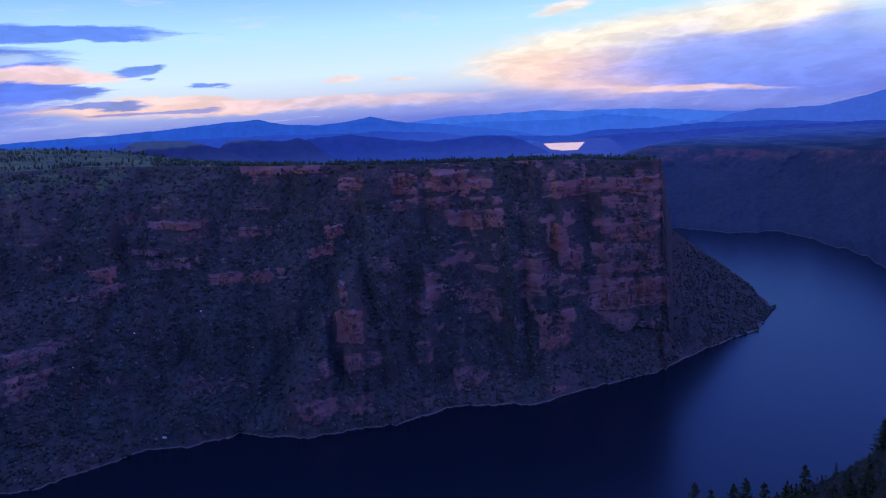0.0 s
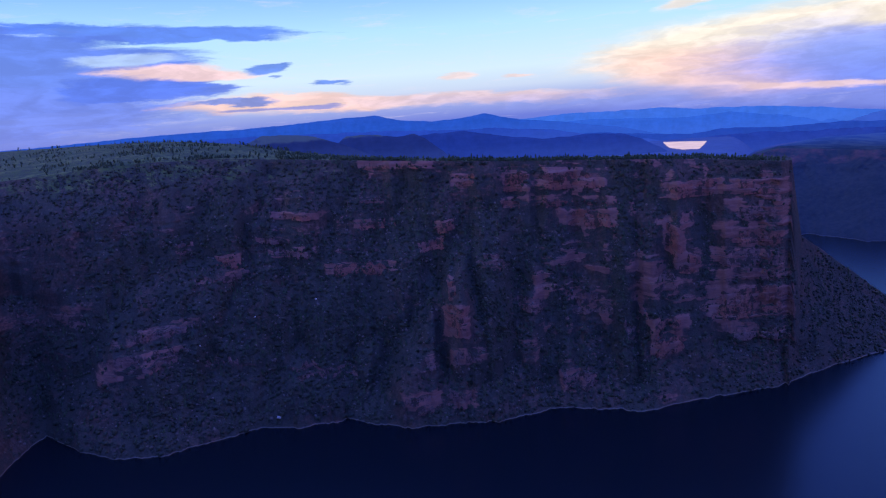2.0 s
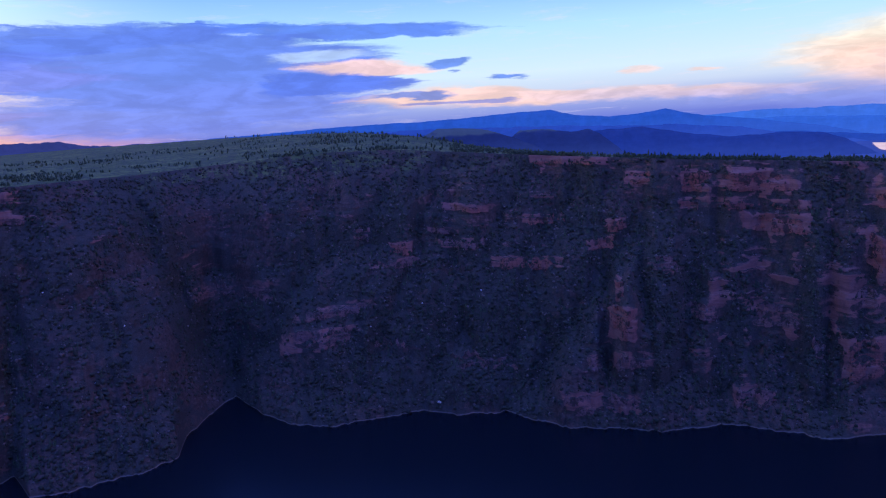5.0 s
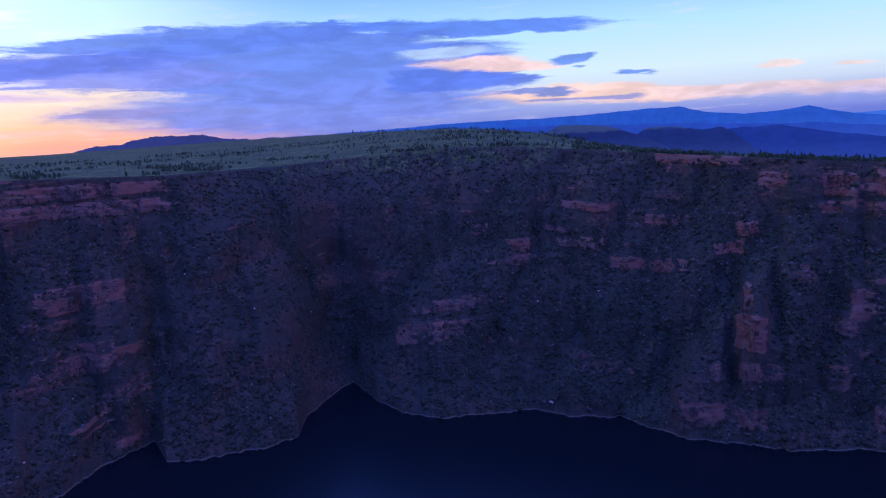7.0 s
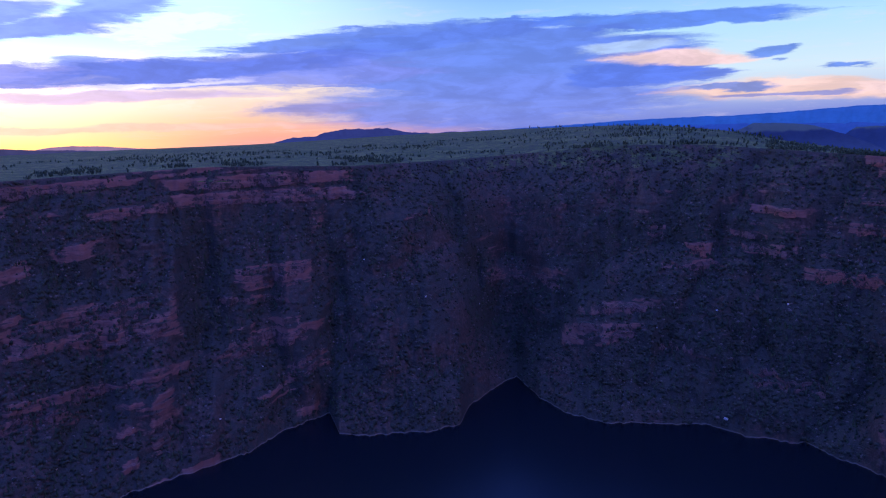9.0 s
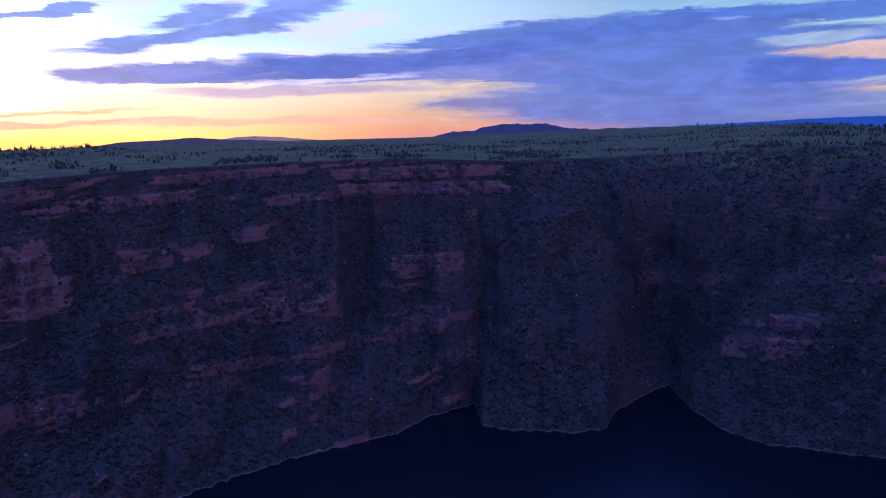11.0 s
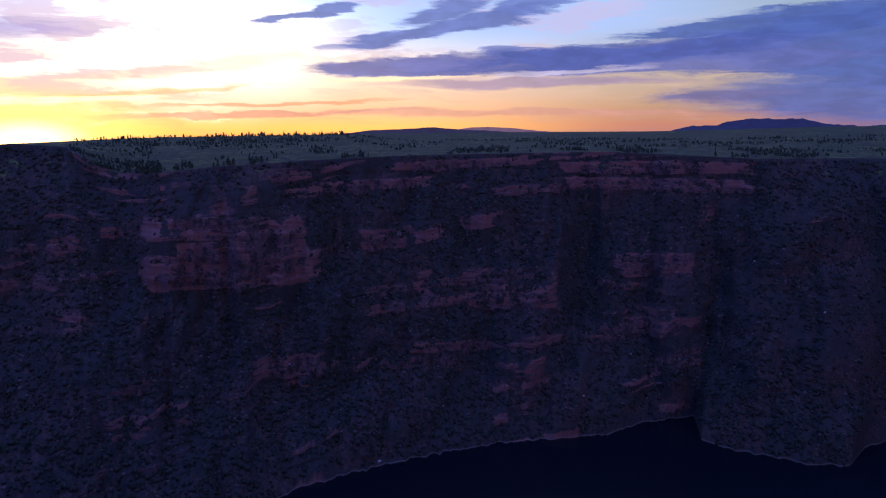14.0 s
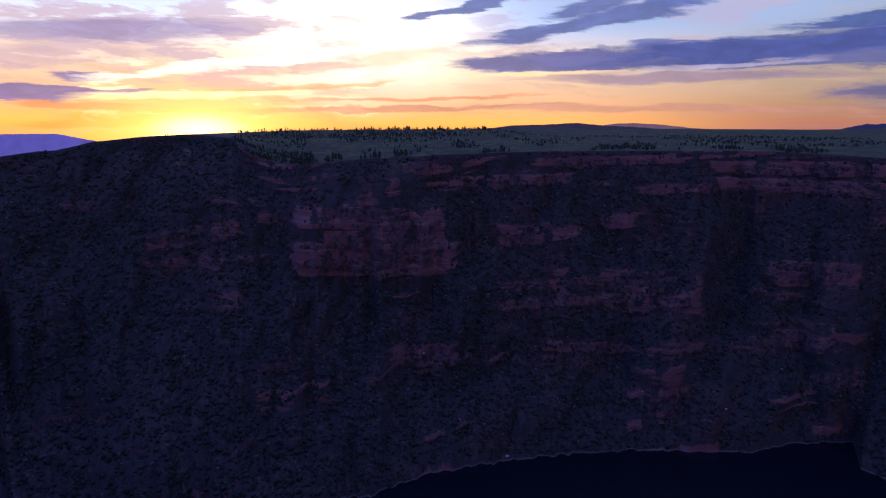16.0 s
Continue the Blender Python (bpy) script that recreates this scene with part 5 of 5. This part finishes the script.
crest = np.concatenate([on_crest((93, 108), 90, 263), on_crest((90, 102), 70, 265), on_crest((24, 44), 60, 267)])
crest[:, 2] -= 0.3
tagged(scatter("skyline_pines", crest, rng.uniform(4.5, 13.0, len(crest)), [juniper_shape(rng) for _ in range(6)] + [pine_shape(rng, 4, 5, 0.26) for _ in range(2)], PINE, rng),
       "dark pines silhouetted along the tableland skyline", "trees", kind="stuff")
trees[:, 2] -= 0.3
near_first = np.argsort(np.hypot(trees[:, 0], trees[:, 1]) + 150 * rng.uniform(0, 1, len(trees)))
trees = trees[near_first]
single, rest = trees[:170], trees[170:]
tagged(scatter("tableland_pines", rest, rng.uniform(3.8, 9.0, len(rest)), [juniper_shape(rng) for _ in range(8)] + [pine_shape(rng, 4, 4, 0.30) for _ in range(3)], PINE, rng),
       "scattered dark pines and junipers on the grassy tableland", "trees", kind="stuff")


def mesh_of(name, v, f, mat):
    mesh = bpy.data.meshes.new(name)
    mesh.from_pydata([tuple(p) for p in v], [], [tuple(int(k) for k in t) for t in f])
    mesh.materials.append(mat)
    return mesh


def trunk_shape(height, radius):
    v, f = [], []
    for k in range(6):
        a = 6.2832 * k / 6
        v += [(radius * math.cos(a), radius * math.sin(a), -0.3), (radius * 0.35 * math.cos(a), radius * 0.35 * math.sin(a), height)]
    for k in range(6):
        n = (k + 1) % 6
        f += [(2 * k, 2 * n, 2 * n + 1), (2 * k, 2 * n + 1, 2 * k + 1)]
    return np.array(v), np.array(f)


def make_pine(label, tiers, sides, group):
    """A pine ten metres high: trunk and crown."""
    tree = tagged(new("pine_tree"), label, "tree", group)
    v, f = trunk_shape(9.4, 0.22)
    trunk = new("trunk", mesh_of("trunk", v, f, BARK))
    v, f = pine_shape(rng, tiers, sides)
    crown = new("crown", mesh_of("crown", v * (9.5, 9.5, 10.0), f, PINE))
    trunk.parent = crown.parent = tree
    return tree


models = [make_pine("dark green pine standing on the tableland rim", 5, 6, "pines on the rim") for _ in range(4)]
for k, spot in enumerate(single):
    s = rng.uniform(0.7, 1.35)
    m = pose(*spot, 0, 0, rng.uniform(0, 360)) @ Matrix.Diagonal((s, s, s * rng.uniform(0.9, 1.25), 1))
    if k < 4:
        models[k].matrix_basis = m
    else:
        made = copy_thing(models[k % 4], pose(0, 0, 0))
        made.matrix_basis = m

# ---- pines on the near spur ----


def branchy_pine(label, rng):
    """A tall pine seen near: trunk, limbs and a crown of many needle sprays."""
    tree = tagged(new("pine_tree"), label, "tree", "pines on the near slope")
    v, f = trunk_shape(13.2, 0.28)
    trunk = new("trunk", mesh_of("trunk", v, f, BARK))
    trunk.parent = tree
    vs, fs = [], []
    for k in range(64):
        t = (k + rng.uniform(0, 1)) / 64
        z = 0.9 + 12.4 * t
        reach = (3.3 * (1 - t) ** 0.85 + 0.3) * rng.uniform(0.75, 1.12)
        ang = rng.uniform(0, 6.283)
        for spray in range(4):
            d = reach * (0.28 + 0.24 * spray)
            a2 = ang + rng.uniform(-0.22, 0.22)
            c = np.array((d * math.cos(a2), d * math.sin(a2), z - 0.16 * d + rng.uniform(-0.15, 0.2)))
            size = (0.85 - 0.12 * spray) * rng.uniform(0.8, 1.3) * (1.15 - 0.5 * t)
            tri = c + rng.uniform(-1, 1, (4, 3)) * (size, size, size * 0.55)
            n = len(vs)
            vs += [tuple(p) for p in tri]
            fs += [(n, n + 1, n + 2), (n, n + 2, n + 3), (n, n + 1, n + 3)]
    vs += [(0.25, 0, 12.4), (-0.2, 0.2, 12.4), (0, -0.25, 12.4), (0, 0, 14.4)]
    n = len(vs) - 4
    fs += [(n, n + 1, n + 3), (n + 1, n + 2, n + 3), (n + 2, n, n + 3)]
    crown = new("crown", mesh_of("crown", np.array(vs), np.array(fs), PINE_NEAR))
    crown.parent = tree
    return tree


PINE_NEAR = leaf_material("pine_needles_near", (0.007, 0.011, 0.004), (0.034, 0.040, 0.013))
near_models = [branchy_pine("dark green pine growing on the near canyon slope", rng) for _ in range(5)]


def near_ground(a, r):
    """Height of the near bank at an azimuth and distance."""
    i, j = (a + 180) / 0.75, r / (700 / 89)
    i0, j0 = int(i), int(j)
    di, dj = i - i0, j - j0
    low = nz[i0, j0] * (1 - dj) + nz[i0, j0 + 1] * dj
    high = nz[i0 + 1, j0] * (1 - dj) + nz[i0 + 1, j0 + 1] * dj
    return low * (1 - di) + high * di


near_count = 0


def plant_pine(a, r, size, wide=1.0):
    """One of the near pines, set on the slope."""
    global near_count
    m = pose(*polar(a, r), near_ground(a, r) - 1.2, 0, 0, rng.uniform(0, 360)) @ Matrix.Diagonal((size * wide, size * wide, size, 1))
    if near_count < 5:
        near_models[near_count].matrix_basis = m
    else:
        copy_thing(near_models[near_count % 5], pose(0, 0, 0)).matrix_basis = m
    near_count += 1


def stand_pine(az, el, size):
    """A large pine whose tip shows at this azimuth and elevation: it stands where the slope is that far below its tip."""
    far = np.linspace(150, 440, 146)
    gap = [abs(H + r * math.tan(radians(el)) - near_ground(az, r) + 1.2 - 14.4 * size) for r in far]
    plant_pine(az, float(far[int(np.argmin(gap))]), size, 1.4)


stand_pine(-16.00, -28.78, 1.7)
stand_pine(-17.28, -29.22, 1.5)
stand_pine(-19.08, -28.61, 1.6)
stand_pine(-20.02, -28.11, 1.7)
stand_pine(-21.37, -28.27, 1.6)
stand_pine(-22.89, -28.27, 1.5)
stand_pine(-24.31, -26.69, 1.35)
stand_pine(-26.32, -27.65, 1.10)
stand_pine(-28.57, -25.52, 1.45)
stand_pine(-27.36, -26.92, 1.20)
stand_pine(-29.44, -22.82, 1.30)
while near_count < 130:
    _r = rng.uniform(200, 430)
    plant_pine(rng.uniform(-34, -17), _r, rng.uniform(0.5, 0.9) * (0.75 if _r < 260 else 1.0))
spots = np.array([(*polar(a, r), near_ground(a, r) - 0.5) for a, r in zip(rng.uniform(-36, -11, 6500), rng.uniform(190, 470, 6500))])
tagged(scatter("near_scrub", spots, 0.7 + 2.0 * rng.uniform(0, 1, len(spots)) ** 2, [spray_shape(rng) for _ in range(5)] + [spray_shape(rng, 0.9, 0.8) for _ in range(4)], PINE_NEAR, rng),
       "dense dark scrub and young pines on the near slope", "scrub", kind="stuff")

# ---- a dead tree among the near pines ----


def dead_tree(az, r, height):
    """A bleached leafless tree: a trunk that thins upward and forked bare limbs."""
    tree = tagged(new("dead_tree"), "bleached leafless dead tree among the near pines", "tree")
    x, y = polar(az, r)
    tree.location = (x, y, near_ground(az, r) - 0.4)
    v, f = trunk_shape(height, 0.16)
    trunk = new("trunk", mesh_of("trunk", v, f, DEAD))
    trunk.parent = tree
    for k in range(16):
        z = height * (0.25 + 0.70 * k / 16)
        ang, reach = rng.uniform(0, 6.283), (1 - 0.75 * k / 16) * rng.uniform(1.2, 2.2)
        vs, fs = [], []
        forks = [((0, 0, 0), (reach * math.cos(ang), reach * math.sin(ang), reach * 0.55), 0.055)]
        for d in (-0.6, 0.5):
            forks.append(((0.5 * forks[0][1][0], 0.5 * forks[0][1][1], 0.5 * forks[0][1][2]), (reach * 0.85 * math.cos(ang + d), reach * 0.85 * math.sin(ang + d), reach * 0.8), 0.035))
        for a0, a1, w in forks:
            n = len(vs)
            for q in range(4):
                t = 1.5708 * q
                vs += [(a0[0] - w * math.sin(ang) * math.cos(t), a0[1] + w * math.cos(ang) * math.cos(t), a0[2] + w * math.sin(t)),
                       (a1[0] - w * 0.3 * math.sin(ang) * math.cos(t), a1[1] + w * 0.3 * math.cos(ang) * math.cos(t), a1[2] + w * 0.3 * math.sin(t))]
            for q in range(4):
                m = (q + 1) % 4
                fs += [(n + 2 * q, n + 2 * m, n + 2 * m + 1), (n + 2 * q, n + 2 * m + 1, n + 2 * q + 1)]
        limb = new("limb", mesh_of("limb", np.array(vs), np.array(fs), DEAD))
        limb.parent = tree
        limb.location = (0, 0, z)
    return tree


_m, _g = material("bleached_wood")
finish(_g, _g.mix(_g.noise(_g.scaled(place(_g), (4.0, 4.0, 1.0)), 1.0, 4), (0.16, 0.13, 0.11), (0.32, 0.28, 0.25)), 0.85, _g.noise(place(_g), 6.0, 3), 0.5, 0.05)
DEAD = _m
dead_tree(-24.4, 262.0, 7.5)

# ---- pale boulders ----


def boulder(az, q, size, label):
    """A pale split boulder lying on the canyon slope."""
    v, f = rock_shape(rng)
    bm = bmesh.new()
    vs = [bm.verts.new(tuple(p)) for p in v]
    for t in f:
        bm.faces.new([vs[int(k)] for k in t])
    bmesh.ops.subdivide_edges(bm, edges=bm.edges[:], cuts=1, use_grid_fill=True)
    for p in bm.verts:
        p.co *= 1 + 0.10 * (noise.noise(p.co * 2.3) - 0.2)
    mesh = bpy.data.meshes.new("boulder")
    bm.to_mesh(mesh)
    bm.free()
    mesh.materials.append(PALE)
    ob = tagged(new("boulder", mesh), label, "boulder", "pale boulders on the slope")
    x, y = polar(az, wall_radius(az, q) - 0.3 * size)
    ob.matrix_basis = pose(x, y, q * float(np.interp(az, AZ, rim_z)) + 0.25 * size, 0, 0, rng.uniform(0, 360)) @ Matrix.Diagonal((size, size, size, 1))
    return ob


_m, _g = material("pale_boulder")
finish(_g, _g.mix(_g.noise(place(_g), 0.5, 4), (0.30, 0.24, 0.22), (0.52, 0.46, 0.43)), 0.9, _g.noise(place(_g), 0.9, 4), 0.6, 0.5)
PALE = _m
boulder(28.1, 0.035, 5.2, "large pale boulder lying just above the waterline")
boulder(87.6, 0.012, 4.6, "pale boulder at the water's edge")
for _az, _q in ((29.0, 0.38), (33.5, 0.3), (48.0, 0.33), (52.5, 0.45), (55.0, 0.28), (66.3, 0.22), (70.0, 0.12), (76.5, 0.16), (82.0, 0.1), (57.5, 0.6), (24.0, 0.43), (95.0, 0.3)):
    boulder(_az, _q, rng.uniform(1.8, 3.2), "pale broken boulder among the scrub")
